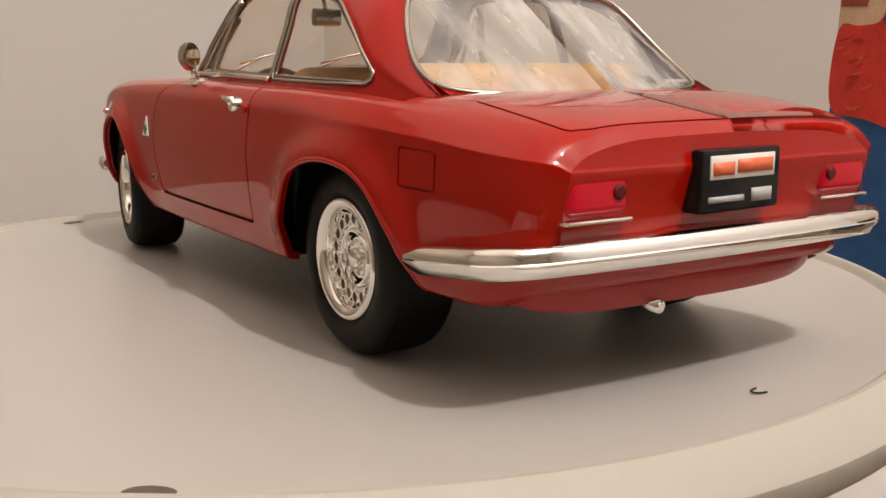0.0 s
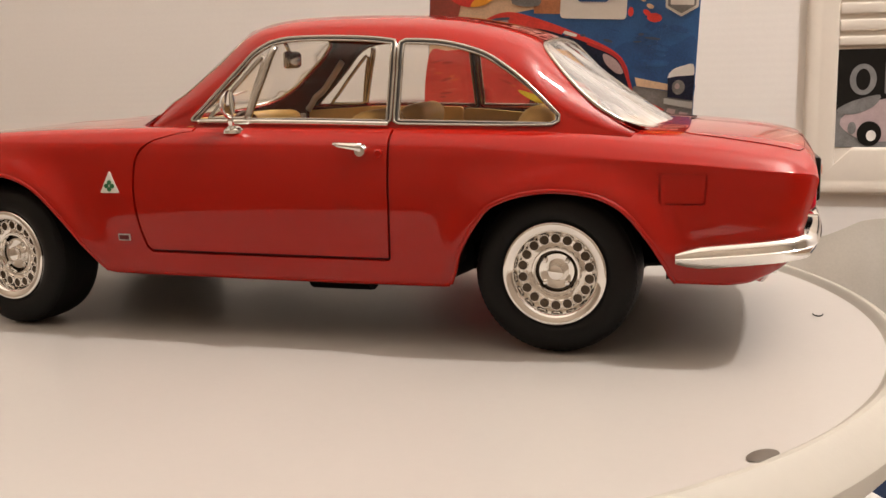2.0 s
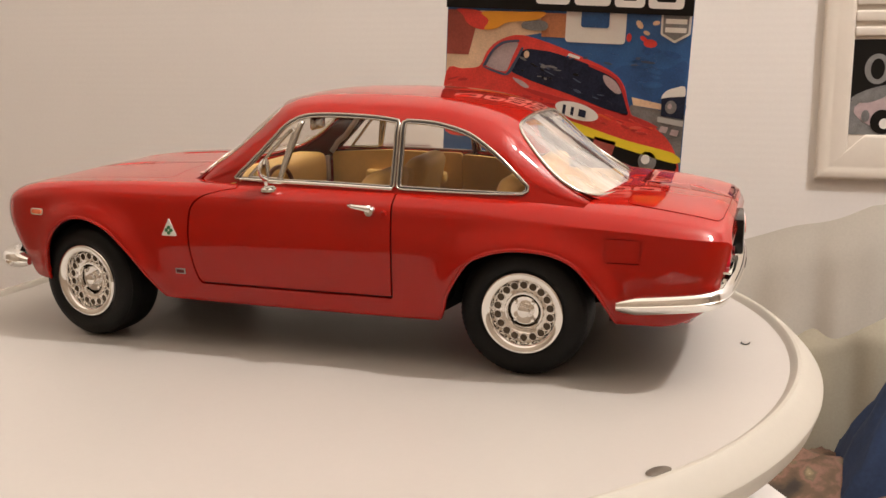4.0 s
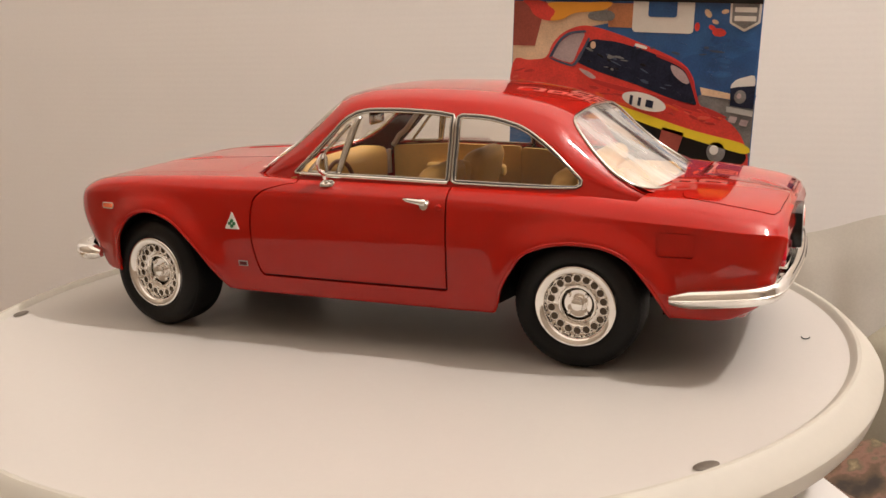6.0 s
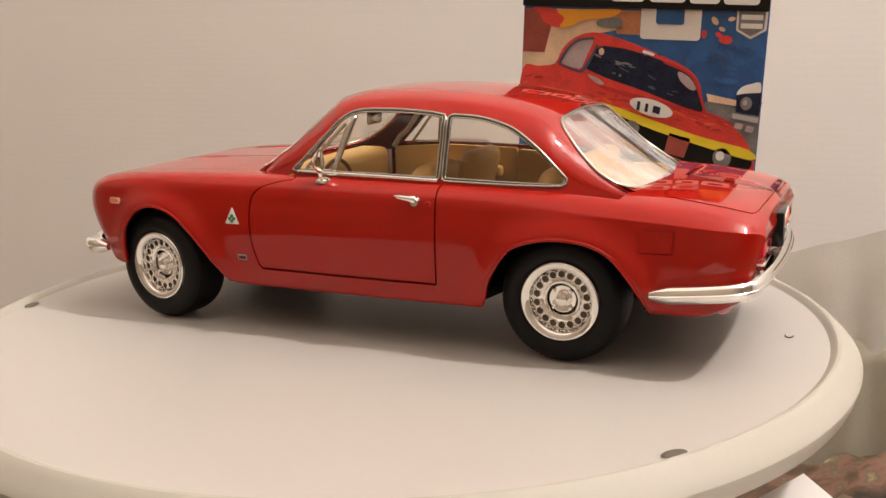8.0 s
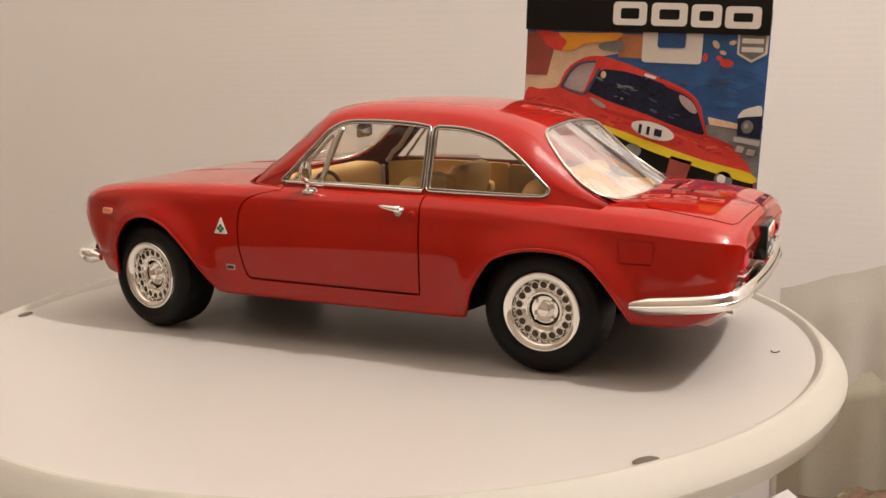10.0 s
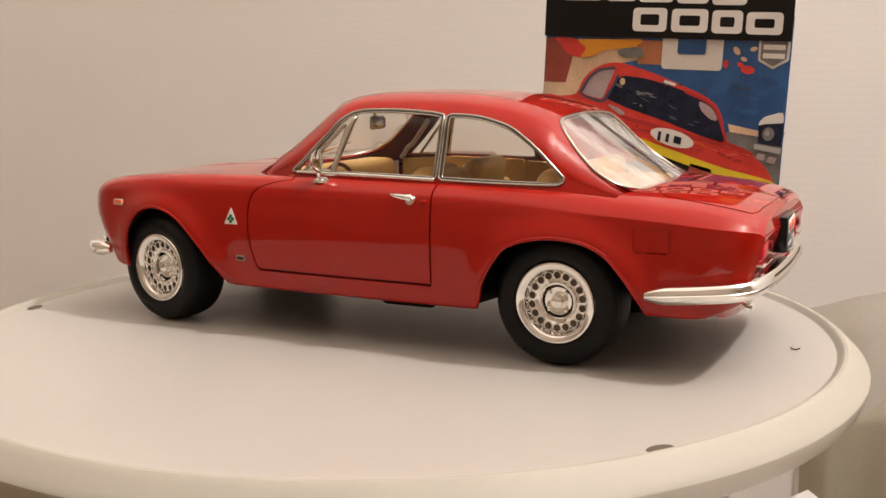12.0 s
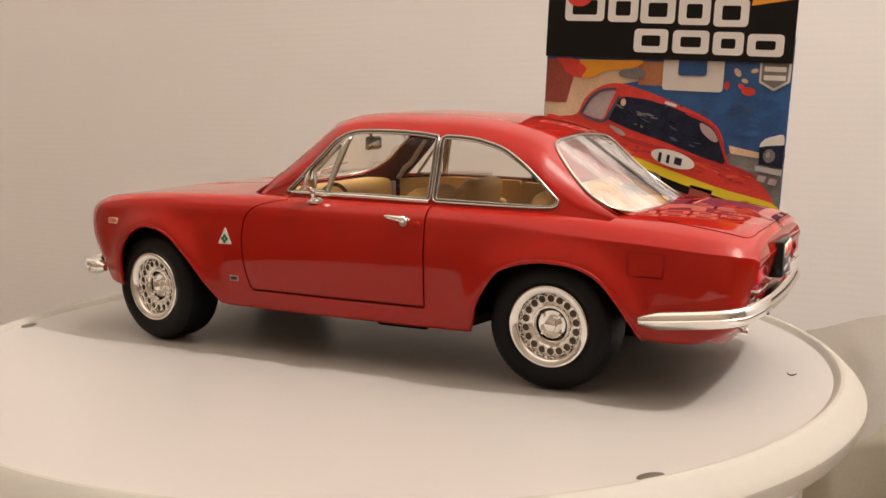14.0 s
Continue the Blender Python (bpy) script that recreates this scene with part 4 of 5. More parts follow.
for b0, b1 in ((-30, -0.3), (0.3, 30)):
    cushion("bench_back", 52.5, b0, 33, 61, b1, 50.2, 0.2, rear, 3.6)
cushion("parcel_shelf", 62, -27, 43.4, 82, 27, 45.0, 0, bevel=0.6)
cushion("dashboard", -31, -30, 36, -18.5, 30, 47.4, 0.0, bevel=3.0)
part("dashboard_end", box_bm(-0.0190, 0.0272, 0.0380, -0.0178, 0.0292, 0.0462, 0.0003), EDGEPALE, car, "pale edge strip of the dashboard")


def side_lining(name, outline, y, label=""):
    """An inner side panel of even thickness with a given outline."""
    ring = round_poly(outline, 1.2, 3)
    secs = [[Vector((x, y + d, z)) * MM for x, z in ring] for d in (-0.8, 0.8)]
    return part(name, loft_bm(secs), TAN, car, label)


for sd in (-1, 1):
    card_side = side_lining("door_card", [(-19, 21), (26.8, 21), (26.8, 47.3), (2, 47.8), (-19, 46.8)], sd * 34.6, "tan door lining")
    part("arm_rest", box_bm(-0.006, sd * 0.0304, 0.0375, 0.022, sd * 0.0340, 0.0415, 0.0012, 3), TAN, card_side)
    side_lining("side_card", [(27.2, 33), (64, 33), (64, 44.0), (46, 45.4), (34, 46.6), (27.2, 47.0)], sd * 34.0, "tan rear side lining")
part("steering_wheel", lathe_bm([(0.0098, -0.0005), (0.0106, -0.0005), (0.0109, 0.0), (0.0106, 0.0005), (0.0098, 0.0005), (0.0095, 0.0), (0.0098, -0.0005)], 40, "x", (-0.0135, -0.017, 0.0385)), WOODRIM, car, "brown-rimmed steering wheel")
part("steering_column", tube_bm([(-0.024, -0.017, 0.038), (-0.0135, -0.017, 0.0385)], 0.0014), BLACK, car)
cabin_mirror = new("cabin_mirror")
cabin_mirror.parent = car
cabin_mirror["label"] = "small rounded rear-view mirror on a stem"
part("glass", box_bm(-0.0050, -0.0112, 0.0592, -0.0034, -0.0042, 0.0627, 0.0007, 2), TRIM, cabin_mirror)
part("rim", box_bm(-0.0054, -0.0116, 0.0589, -0.0040, -0.0038, 0.0630, 0.0007, 2), SATIN, cabin_mirror)
part("stem", tube_bm([(-0.0052, -0.0077, 0.0628), (-0.0072, -0.0077, 0.0672)], 0.0005), SATIN, cabin_mirror)


# ---- cards behind the car ----
UNEVEN = {"red": 0.34, "navy": 0.75, "grey": 0.55, "sand": 0.30, "blue": 0.45, "deep blue": 0.45, "brown": 0.4, "lilac": 0.3, "wood": 0.35}
INK = {n: mat("ink " + n, c, 0.34, vary=UNEVEN.get(n, 0.06), grain=1200, stain=110) for n, c in {
    "blue": (0.028, 0.12, 0.33), "navy": (0.020, 0.026, 0.05), "red": (0.74, 0.055, 0.042), "pale red": (0.80, 0.12, 0.08), "dark red": (0.50, 0.03, 0.028), "orange red": (0.80, 0.13, 0.035), "slate": (0.06, 0.085, 0.14), "yellow": (0.85, 0.66, 0.03), "orange": (0.85, 0.36, 0.03), "sand": (0.76, 0.54, 0.36),
    "brown": (0.34, 0.07, 0.05), "black": (0.012, 0.011, 0.010), "white": (0.84, 0.82, 0.78), "grey": (0.20, 0.20, 0.20), "lilac": (0.46, 0.36, 0.37), "wood": (0.50, 0.20, 0.09), "deep blue": (0.022, 0.095, 0.27)}.items()}


def flat_shape(name, pts, y, material, parent, thick=0.00015, hole=None, size=1.0785):
    """A flat piece of print in the plane of a card, given as (x, z) in millimetres; y is its back."""
    bm = bmesh.new()
    pts = [(x * size, z * size) for x, z in pts]
    hole = hole and [(x * size, z * size) for x, z in hole]
    a = [bm.verts.new((x * MM, y - thick, z * MM)) for x, z in pts]
    b = [bm.verts.new((x * MM, y, z * MM)) for x, z in pts]
    n = len(a)
    if hole is None:
        bm.faces.new(a)
    else:
        c = [bm.verts.new((x * MM, y - thick, z * MM)) for x, z in hole]
        d = [bm.verts.new((x * MM, y, z * MM)) for x, z in hole]
        for k in range(n):
            bm.faces.new((a[k], a[(k + 1) % n], c[(k + 1) % n], c[k]))
            bm.faces.new((c[k], c[(k + 1) % n], d[(k + 1) % n], d[k]))
    for k in range(n):
        bm.faces.new((a[k], b[k], b[(k + 1) % n], a[(k + 1) % n]))
    bmesh.ops.recalc_face_normals(bm, faces=bm.faces[:])
    return part(name, bm, material, parent, smooth=False)


def block(x0, z0, x1, z1, r=1.2):
    return round_poly([(x0, z0), (x1, z0), (x1, z1), (x0, z1)], r, 4)


def oval(cx, cz, rx, rz, n=28, tilt=0.0):
    c, s = math.cos(radians(tilt)), math.sin(radians(tilt))
    return [(cx + rx * math.cos(a) * c - rz * math.sin(a) * s, cz + rx * math.cos(a) * s + rz * math.sin(a) * c) for a in np.linspace(0, 2 * math.pi, n + 1)[:-1]]


CARD_AT = pose(0.0188, 0.236, 0.0924, 0, 3.0, 0)
card = new("picture_card")
card.matrix_world = CARD_AT
tagged(card, "upright printed card with a painted red racing car on blue", "card")
part("board", box_bm(-0.0622, 0.0, -0.154, 0.0622, 0.0009, 0.012), INK["blue"], card, "blue-printed cardboard", smooth=False)
L1, L2, L3, L4, L5 = 0.0, -0.00016, -0.00032, -0.00088, -0.00104
flat_shape("sky_band", smooth_line([(33, -38), (56.3, -43), (56.3, -33), (56.3, -20), (47, -24), (36, -22), (24, -26)], 2, closed=True), L1, INK["deep blue"], card)
flat_shape("ground", [(-57.4, -34), (-40, -30), (-30, -14), (-10, -10), (-10, -1), (-57.4, -1)], L1, INK["sand"], card)
flat_shape("shed", [(-57.4, -22), (-46.4, -21.9), (-41.5, -1), (-57.4, -1)], L2, INK["brown"], card)
flat_shape("timber", [(-11, -12), (0.6, -12), (0.4, -1), (-12, -1)], L2, INK["wood"], card)
flat_shape("asphalt", [(33, -41), (57.5, -44), (57.2, -70), (20, -62)], L1, INK["grey"], card)
flat_shape("horizon", [(33, -37.4), (50, -40.2), (50, -42.6), (34, -41)], L2, INK["sand"], card)
painted = smooth_line([(-57.2, -30.3), (-49.0, -28.6), (-40.7, -27.0), (-37.4, -20.2), (-31.8, -14.7), (-22.0, -11.6), (-8.9, -14.2), (7.1, -19.6), (23.2, -26.4), (29.5, -33.2), (33.4, -45.2), (44.7, -50.7), (52.9, -58.3), (57.0, -69.2), (54.7, -76.4)] + [(40, -78), (0, -72), (-40, -62), (-57.4, -58)], 2, closed=True)
flat_shape("painted_car", painted, L2, INK["red"], card)
flat_shape("painted_screen", round_poly([(-18.6, -17.5), (-5.9, -18.6), (10.0, -22.8), (23.4, -28.2), (28.0, -33.0), (32.7, -46.5), (19.5, -43.1), (3.5, -37.7), (-15.0, -32.6), (-26.2, -28.4), (-23.0, -22.5)], 3.0), L3, INK["navy"], card)
flat_shape("painted_side_window", round_poly([(-38.2, -26.4), (-34.2, -19.9), (-28.8, -15.8), (-21.5, -14.7), (-24.4, -21.5), (-27.3, -29.3), (-33.5, -28.1)], 2.0), L3, INK["lilac"], card)
flat_shape("mirror_blot", oval(-17.6, -20.4, 1.3, 1.7), L5, INK["sand"], card)
flat_shape("white_smear", smooth_line([(19.5, -28.0), (24.9, -30.5), (28.2, -35.6), (25.4, -35.9), (20.5, -31.9)], 1.2, closed=True), L4, INK["lilac"], card)
flat_shape("bonnet_shade", smooth_line([(-18, -36), (0, -39.6), (20, -43.6), (36, -46.4), (46, -50.4), (40, -50.2), (20, -46), (0, -41.8), (-14, -38.6)], 1.5, closed=True), L3, INK["dark red"], card)
flat_shape("roof_edge", smooth_line([(-39.0, -27.0), (-34.9, -19.3), (-29.5, -14.9), (-21.6, -13.8), (-21.3, -14.7), (-28.6, -15.9), (-33.9, -20.0), (-37.5, -26.7)], 1.2, closed=True), L4, INK["slate"], card)
flat_shape("white_smear", smooth_line([(2.5, -18.9), (8, -20.4), (7.6, -21.4), (2, -20)], 1.0, closed=True), L4, INK["white"], card)
flat_shape("flank_smear", smooth_line([(-24, -31.5), (-19, -33), (-15.6, -35.6), (-18, -36), (-22, -33.6)], 1.2, closed=True), L3, INK["lilac"], card)
flat_shape("roundel", oval(8.0, -45.4, 10.6, 3.8, tilt=-13), L5 - 0.0002, INK["white"], card)
for x0, x1 in ((1.5, 2.9), (5.4, 6.8), (9.2, 12.6)):
    flat_shape("bar", [(x0, -42.2 - 0.22 * x0), (x1, -42.2 - 0.22 * x1), (x1 - 0.4, -47.0 - 0.1 * x1), (x0 - 0.4, -46.6 - 0.1 * x0)], L5 - 0.0004, INK["navy"], card)
flat_shape("nose_gap", smooth_line([(-11, -48.4), (8, -54.6), (31.6, -60.6), (54.4, -65.4), (53, -73), (40, -79), (14, -74), (-4, -64)], 1.5, closed=True), L3 - 0.0004, INK["black"], card)
flat_shape("yellow_stripe", smooth_line([(-15.8, -44.4), (7.4, -50.7), (31.3, -57.2), (54.4, -61.9), (55.4, -66.4), (31.6, -61.4), (7.8, -55.2), (-9.8, -48.8)], 1.5, closed=True), L4, INK["yellow"], card)
flat_shape("yellow_stripe", smooth_line([(18, -72.0), (32, -74.6), (46, -77.2), (45, -80), (30, -78.0), (17, -74.8)], 1.5, closed=True), L4, INK["yellow"], card)
flat_shape("grille", [(17.4, -56.6), (27.5, -58.6), (25.0, -68), (15.6, -66)], L4, INK["brown"], card)
flat_shape("headlamp", oval(42.5, -66.5, 4.2, 4.6), L4, INK["grey"], card)
flat_shape("lamp_glint", oval(41.6, -65.6, 2.0, 2.2), L5, INK["white"], card)
flat_shape("headlamp", oval(-1.0, -55.4, 4.0, 3.4), L4, INK["grey"], card)
flat_shape("white_car", smooth_line([(46.5, -37), (48.5, -33.6), (53, -31.8), (56.6, -31.2), (56.6, -36.6), (50, -38)], 1.5, closed=True), L3, INK["white"], card)
flat_shape("car_front", [(46.7, -37.2), (50, -36.4), (57.4, -35.6), (57.3, -46), (47, -45)], L4, INK["navy"], card)
flat_shape("lamp", oval(51.2, -40.8, 2.6, 3.0), L5, INK["grey"], card)
flat_shape("lamp_glint", oval(50.7, -40.4, 1.0, 1.2), L5 - 0.00016, INK["lilac"], card)

flat_shape("bumper_shade", [(45.6, -45.4), (57.3, -46.8), (57.2, -49.4), (45.6, -47.8)], L4, GREYPRINT, card)
for qx, qz in ((47.4, -49.6), (52.4, -50.8)):
    flat_shape("check_patch", [(qx, qz), (qx + 3.4, qz - 0.4), (qx + 2.6, qz - 3.2), (qx - 0.8, qz - 2.6)], L4, INK["lilac"], card)
# hanging hole with its white border, and the marks of the maker as plain shapes
flat_shape("hanger_border", block(0.2, -13.8, 28.1, 3.0, 2.0), L3, INK["white"], card)
flat_shape("hanger_hole", block(7.4, -6.8, 20.4, 3.5, 1.4), L4, INK["deep blue"], card)
flat_shape("flame_mark", smooth_line([(-53, -0.8), (-45, -0.6), (-38, -2.2), (-30, -2.0), (-31, -6.4), (-37, -9.6), (-43, -9.4), (-47.6, -7), (-50, -3.4)], 1.2, closed=True), L3, INK["red"], card)
flat_shape("mark_field", smooth_line([(-40, -1.6), (-20, -0.8), (-9.5, -0.8), (-14, -4.4), (-27, -6.0), (-33, -9.0), (-39, -9.6), (-36.8, -5.4)], 1.2, closed=True), L4, INK["orange"], card)
flat_shape("mark_tab", smooth_line([(-20, -5.6), (-12, -4.4), (-8.2, -6), (-9.2, -8.8), (-16, -9.2), (-20.5, -8)], 1.0, closed=True), L4, INK["grey"], card)
flat_shape("shield_mark", round_poly([(43.6, 2), (57.2, 2), (57.0, -8.2), (50.4, -12.2), (43.8, -8.6)], 0.6), L3, INK["white"], card)
flat_shape("shield_field", round_poly([(44.6, 2), (56.2, 2), (56.0, -7.6), (50.4, -10.9), (44.8, -8.0)], 0.5), L4, INK["grey"], card)
for z in (-2.6, -6.4):
    flat_shape("bar", block(45.8, z - 1.1, 55.2, z + 1.1, 0.3), L5, INK["white"], card)
for bx, bz, br, ink in ((39.6, -12.8, 3.2, "red"), (36.4, -10.8, 1.8, "red"), (29.8, -10.6, 2.0, "red"), (34.2, -4.6, 2.2, "sand"), (41.6, -3.6, 1.7, "sand"), (37.6, -8.2, 1.6, "sand")):
    flat_shape("leaf_blot", oval(bx, bz, br, br * 0.6, 9, tilt=bx * 9), L3, INK[ink], card)
random.seed(4)
for k in range(14):
    flat_shape("sea_blot", oval(random.uniform(34, 51), random.uniform(-33, -14), random.uniform(1.5, 5), random.uniform(0.7, 1.6), 9, tilt=random.uniform(-20, 20)), L2 - 0.00001 * k, INK["deep blue" if k % 2 else "blue"], card)
# loose brush strokes over bonnet, screen and ground
for k in range(96):
    u = random.uniform(0, 1)
    if k < 40:
        at, ink, tilt = (-24 + 68 * u, random.uniform(-38.6, -44) - 10.5 * u), random.choice(("pale red", "dark red", "red", "orange red")), -12
    elif k < 66:
        at, ink, tilt = (-20 + 44 * u, random.uniform(-20.5, -28) - 13 * u), random.choice(("grey", "black", "navy", "slate", "slate")), -16
    elif k < 82:
        at, ink, tilt = (-56 + 14 * u, random.uniform(-33, -58)), random.choice(("pale red", "dark red", "orange red")), 10
    else:
        at, ink, tilt = (2 + 52 * u, random.uniform(-16, -22) - 4 * u), random.choice(("slate", "deep blue", "blue")), 0
    flat_shape("brush_stroke", oval(*at, random.uniform(0.8, 3.4), random.uniform(0.25, 0.7), 9, tilt=tilt + random.uniform(-14, 14)), (L3 if k < 82 else L1) - 0.0002 - 0.000004 * k, INK[ink], card)
# thin edges that the painter left round roof, screen and lamps
flat_shape("screen_edge", smooth_line([(12.6, -23.3), (24.0, -27.7), (29.0, -33.0), (33.8, -46.8), (32.8, -46.6), (27.5, -33.3), (22.9, -28.5), (12.2, -24.3)], 1.2, closed=True), L4, INK["dark red"], card)
flat_shape("door_edge", smooth_line([(-38.8, -27.0), (-27.5, -29.8), (-26.3, -28.8), (-22.4, -21.8), (-20.0, -17.0), (-19.2, -17.5), (-21.6, -22.7), (-26.1, -30.3), (-33.4, -29.4)], 1.2, closed=True), L4, INK["slate"], card)

header = new("header_card")
header.matrix_world = CARD_AT
tagged(header, "black printed card with a big white two-line title", "card")
part("board", box_bm(-0.0622, -0.0024, 0.0, 0.0622, -0.0014, 0.10), INK["black"], header, "black-printed cardboard", smooth=False)
HY = -0.0024
for x0, x1, z0, z1 in ((-48.9, -29.4, 16.8, 29.5), (-27.6, -13.2, 16.6, 29), (-12.0, 4.2, 16.2, 28.4), (5.8, 20.2, 15.8, 28), (21.8, 37.2, 15.3, 27.4), (-14.2, 1.8, 3.0, 13.7), (4.0, 20.6, 3.0, 13.4), (22.4, 36.0, 2.8, 13.0), (37.6, 53.4, 2.7, 12.4)):
    flat_shape("title_block", block(x0, z0, x1, z1, 2.2), HY, INK["white"], header, hole=block(x0 + 3.6, z0 + 2.9, x1 - 3.6, z1 - 2.9, 1.0))
flat_shape("corner_flash", [(38, 24.5), (57.4, 27.5), (57.4, 60), (44, 60)], HY, INK["orange"], header)
flat_shape("corner_flash", oval(-42, 27.5, 6, 4), HY - 0.0002, INK["red"], header)

for word in ("black", "navy"):
    b = INK[word].node_tree.nodes["Principled BSDF"]
    b.inputs["Specular IOR Level"].default_value = 0.15

# ---- framed picture on the wall ----
PY = WALL_Y
picture = new("framed_picture")
tagged(picture, "cream moulded frame with a black and white car photograph", "picture")
X0, X1, Z0, Z1 = 0.158, 0.52, -0.090, 0.30


def moulding(name, a, b, w, inward):
    """One mitred side of the frame: a stepped, rounded profile between two outer corners."""
    a, b, inward = Vector(a), Vector(b), Vector(inward)
    along = (b - a).normalized()
    prof = [(0, 0.0), (0, 0.0065), (0.0012, 0.0080), (0.004, 0.0088), (0.010, 0.0086), (0.013, 0.0080), (0.016, 0.0082), (w - 0.004, 0.0078), (w - 0.0015, 0.0070), (w, 0.0052), (w, 0.0)]
    secs = []
    for end, sgn in ((a, 1), (b, -1)):
        secs.append([end + inward * i + along * (sgn * i) + Vector((0, -h, 0)) for i, h in prof])
    return part(name, loft_bm(secs), FRAMEWHITE, picture)


FWID = 0.032
moulding("frame_bottom", (X0, PY, Z0), (X1, PY, Z0), 0.050, (0, 0, 1))
moulding("frame_left", (X0, PY, Z0), (X0, PY, Z1), FWID, (1, 0, 0))
moulding("frame_right", (X1, PY, Z0), (X1, PY, Z1), FWID, (-1, 0, 0))
moulding("frame_top", (X0, PY, Z1), (X1, PY, Z1), 0.036, (0, 0, -1))
part("backing", box_bm(X0 + 0.01, PY - 0.004, Z0 + 0.01, X1 - 0.01, PY - 0.0005, Z1 - 0.01), FRAMEWHITE, picture, smooth=False)
for z0, z1 in ((0.064, 0.074), (0.079, 0.091), (0.096, 0.108), (0.113, 0.125), (0.130, 0.142)):
    part("ridge", box_bm(X0 + FWID, PY - 0.0075, z0, X1 - FWID, PY - 0.003, z1, 0.002, 3), FRAMEWHITE, picture)
photo = new("photograph")
photo.parent = picture
photo.location = (0, PY - 0.0042, 0)
photo["label"] = "black and white photograph of an old car"
def print_shape(name, pts, lift, ink, hole=None):
    flat_shape(name, pts, -lift, ink, photo, 0.0002, hole, 1.0)


print_shape("print", [(189, -40), (489, -40), (489, 61), (189, 61)], 0.0, INK["black"])
print_shape("road", [(189, -40), (489, -40), (489, 0), (280, 4), (189, -4)], 0.0003, INK["grey"])
print_shape("wing", smooth_line([(194, -16), (206, -1), (232, 9), (270, 12), (310, 4), (322, -18), (270, -31), (220, -33)], 5, closed=True), 0.0006, INK["lilac"])
print_shape("tyre", oval(223, -26, 12, 13), 0.0009, INK["black"])
print_shape("lamp", oval(225, -28, 4.8, 5.6), 0.0012, INK["white"])
print_shape("lamp", oval(206, -20, 4.2, 6.4), 0.0012, INK["grey"])
print_shape("bonnet_shade", smooth_line([(190, -2), (206, 8), (232, 14), (226, 2), (206, -6)], 4, closed=True), 0.0009, INK["grey"])
print_shape("bar", oval(215, 30, 13, 16), 0.0006, INK["grey"], hole=oval(215, 30, 7, 11))
for x0, x1 in ((236, 241), (248, 262), (268, 282)):
    print_shape("bar", block(x0, 15, x1, 48, 2), 0.0006, INK["grey"])

# ---- small things on the turntable and desk ----
speck = tube_bm([(0.1187 + 0.0011 * math.cos(a), 0.0048 + 0.0022 * math.sin(a), 0.0003) for a in np.linspace(math.pi * 1.02, math.pi * 1.98, 10)], 0.00016, 6)
tagged(part("crumb", speck, BLACK, None), "tiny dark curled fibre lying on the turntable", "crumb")

# a block that carries the cards, hidden behind the car
box = new("card_block")
tagged(box, "plain white block carrying the printed cards", "block")
part("block_body", box_bm(-0.040, 0.205, DESK_Z, -0.012, 0.270, -0.0635, 0.002), PAPER, box)

# white paper sticking out under the turntable
bm = bmesh.new()
tip = Vector((0.126, -0.016, STAND_Z + 0.0045))
ring = [tip, tip + Vector((0.062, -0.092, 0)), tip + Vector((0.012, -0.19, 0)), tip + Vector((-0.046, -0.098, 0))]
low = [bm.verts.new(p - Vector((0, 0, 0.0045))) for p in ring]
up = [bm.verts.new(p) for p in ring]
bm.faces.new(up), bm.faces.new(low[::-1])
for k in range(4):
    bm.faces.new((low[k], low[(k + 1) % 4], up[(k + 1) % 4], up[k]))
bmesh.ops.recalc_face_normals(bm, faces=bm.faces[:])
tagged(part("paper_pad", bm, PAPER, None, smooth=False), "white paper pad sticking out under the turntable", "paper pad")


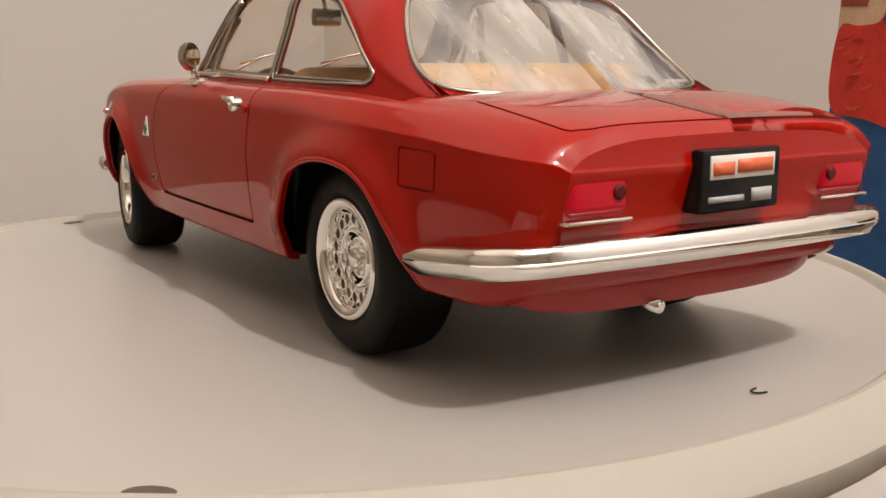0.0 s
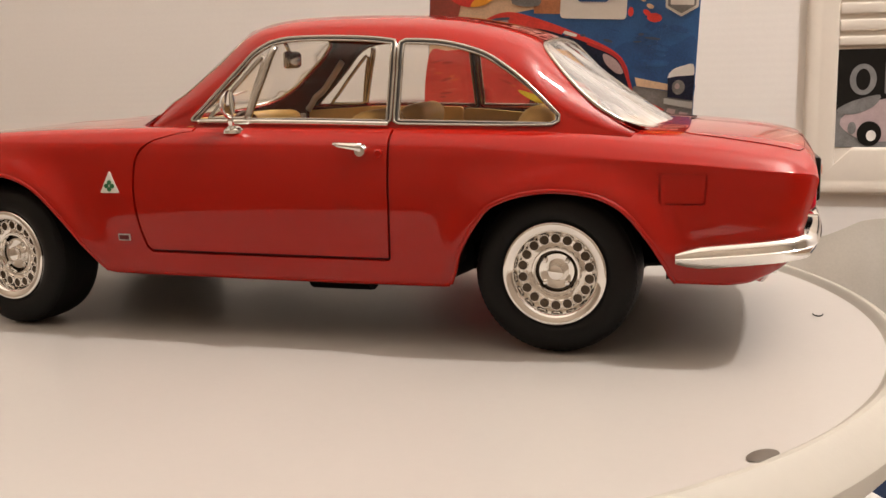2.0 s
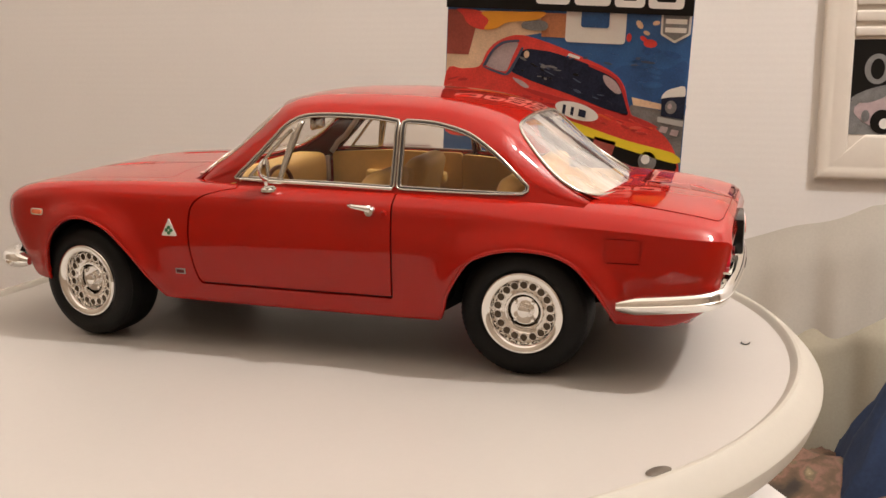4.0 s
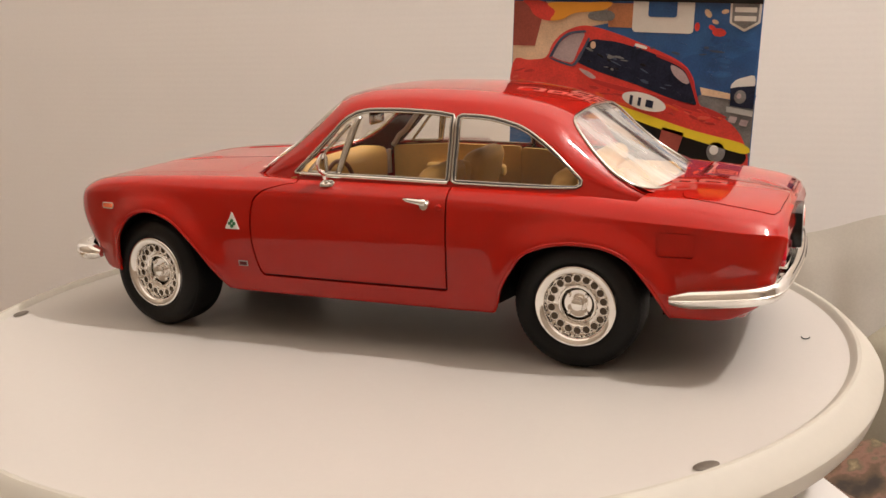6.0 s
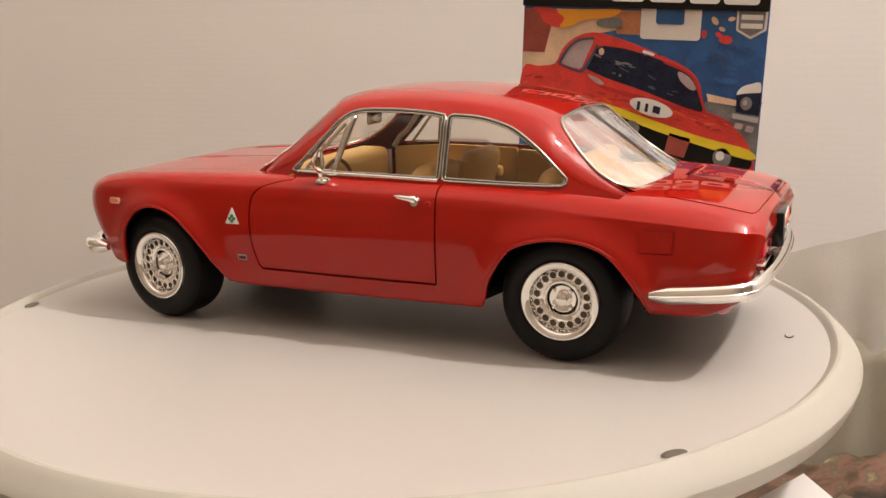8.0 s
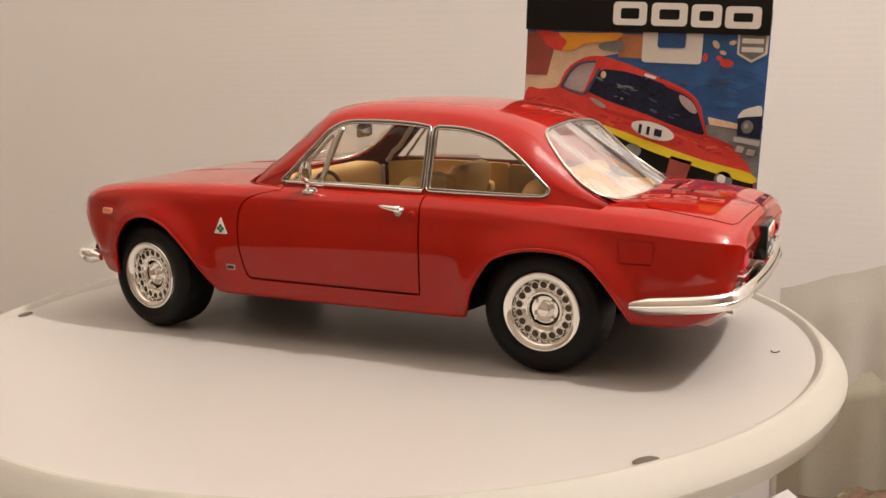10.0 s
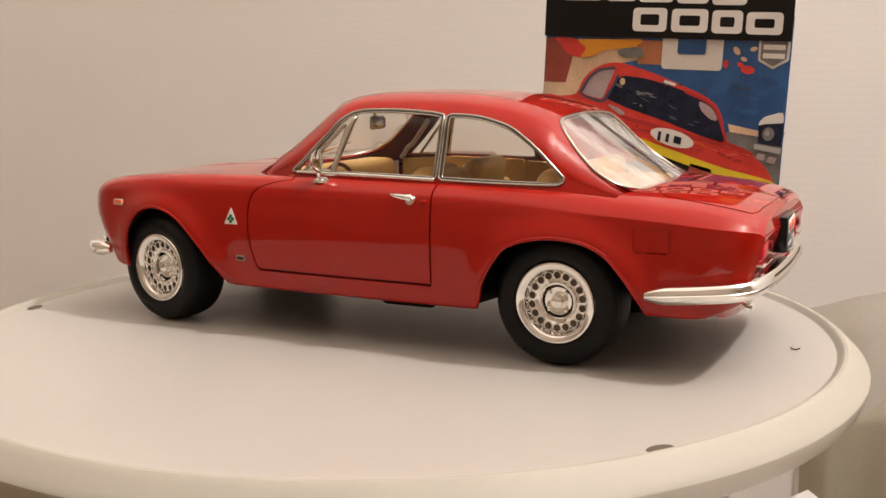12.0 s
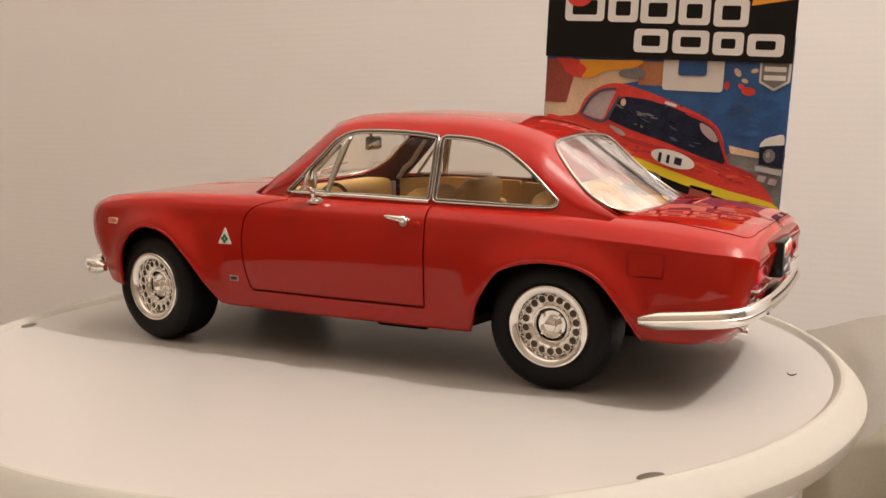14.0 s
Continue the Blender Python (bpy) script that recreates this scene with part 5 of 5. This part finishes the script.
def heap(name, x0, x1, y0, y1, top, material, seed, label, category):
    """A crumpled heap of cloth on the desk."""
    nx, ny = 46, 36
    bm = bmesh.new()
    grid = []
    for i in range(nx + 1):
        row = []
        for j in range(ny + 1):
            u, v = i / nx, j / ny
            edge = min(u, 1 - u, v, 1 - v) * 4
            e = min(1, edge) ** 0.5
            p = Vector((x0 + u * (x1 - x0), y0 + v * (y1 - y0), 0))
            n1 = noise.noise(p * 9 + Vector((seed, 0, 0)))
            n2 = noise.noise(p * 28 + Vector((0, seed, 0)))
            n3 = abs(noise.noise(p * 60 + Vector((0, 0, seed))))
            row.append(bm.verts.new((p.x + 0.02 * n1, p.y + 0.02 * n2, DESK_Z + e * (top - DESK_Z) * (0.72 + 0.35 * n1 + 0.16 * n2 + 0.08 * n3))))
        grid.append(row)
    for i in range(nx):
        for j in range(ny):
            bm.faces.new((grid[i][j], grid[i + 1][j], grid[i + 1][j + 1], grid[i][j + 1]))
    return tagged(part(name, bm, material, None), label, category)


heap("crumpled_cloth", 0.00, 0.46, 0.56, 0.89, -0.355, HEAP, 3, "crumpled mottled brown cloth heaped on the desk", "cloth")
heap("blue_cloth", 0.19, 0.50, 0.72, 0.86, -0.15, DENIM, 8, "crumpled dark blue cloth against the wall", "cloth")


# two upright-folded sheets, overlapping, whose darker colours stand in for lower-wall shade
def wall_shade_sheet(x0, rise, gap, seed, material, label):
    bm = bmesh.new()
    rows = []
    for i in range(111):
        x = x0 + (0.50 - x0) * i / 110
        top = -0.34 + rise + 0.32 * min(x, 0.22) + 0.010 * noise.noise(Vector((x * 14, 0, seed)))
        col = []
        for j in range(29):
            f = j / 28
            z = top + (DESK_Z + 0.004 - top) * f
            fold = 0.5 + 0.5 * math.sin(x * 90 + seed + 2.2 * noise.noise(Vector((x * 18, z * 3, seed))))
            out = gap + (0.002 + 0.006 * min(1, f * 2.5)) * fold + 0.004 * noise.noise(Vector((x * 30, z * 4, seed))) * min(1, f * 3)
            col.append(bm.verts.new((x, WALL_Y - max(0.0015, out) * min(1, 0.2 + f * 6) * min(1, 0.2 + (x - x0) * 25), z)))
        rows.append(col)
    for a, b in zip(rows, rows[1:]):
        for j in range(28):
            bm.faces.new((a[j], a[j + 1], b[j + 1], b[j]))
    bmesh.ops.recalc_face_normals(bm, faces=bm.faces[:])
    return tagged(part("wall_shade_sheet", bm, material, None), label, "cloth")


wall_shade_sheet(0.005, 0.15, 0.004, 2, GREIGE, "greige folded sheet standing in for shade on the lower wall")
wall_shade_sheet(0.01, 0.03, 0.014, 5, OLIVE, "olive folded sheet standing in for deeper shade low on the wall")
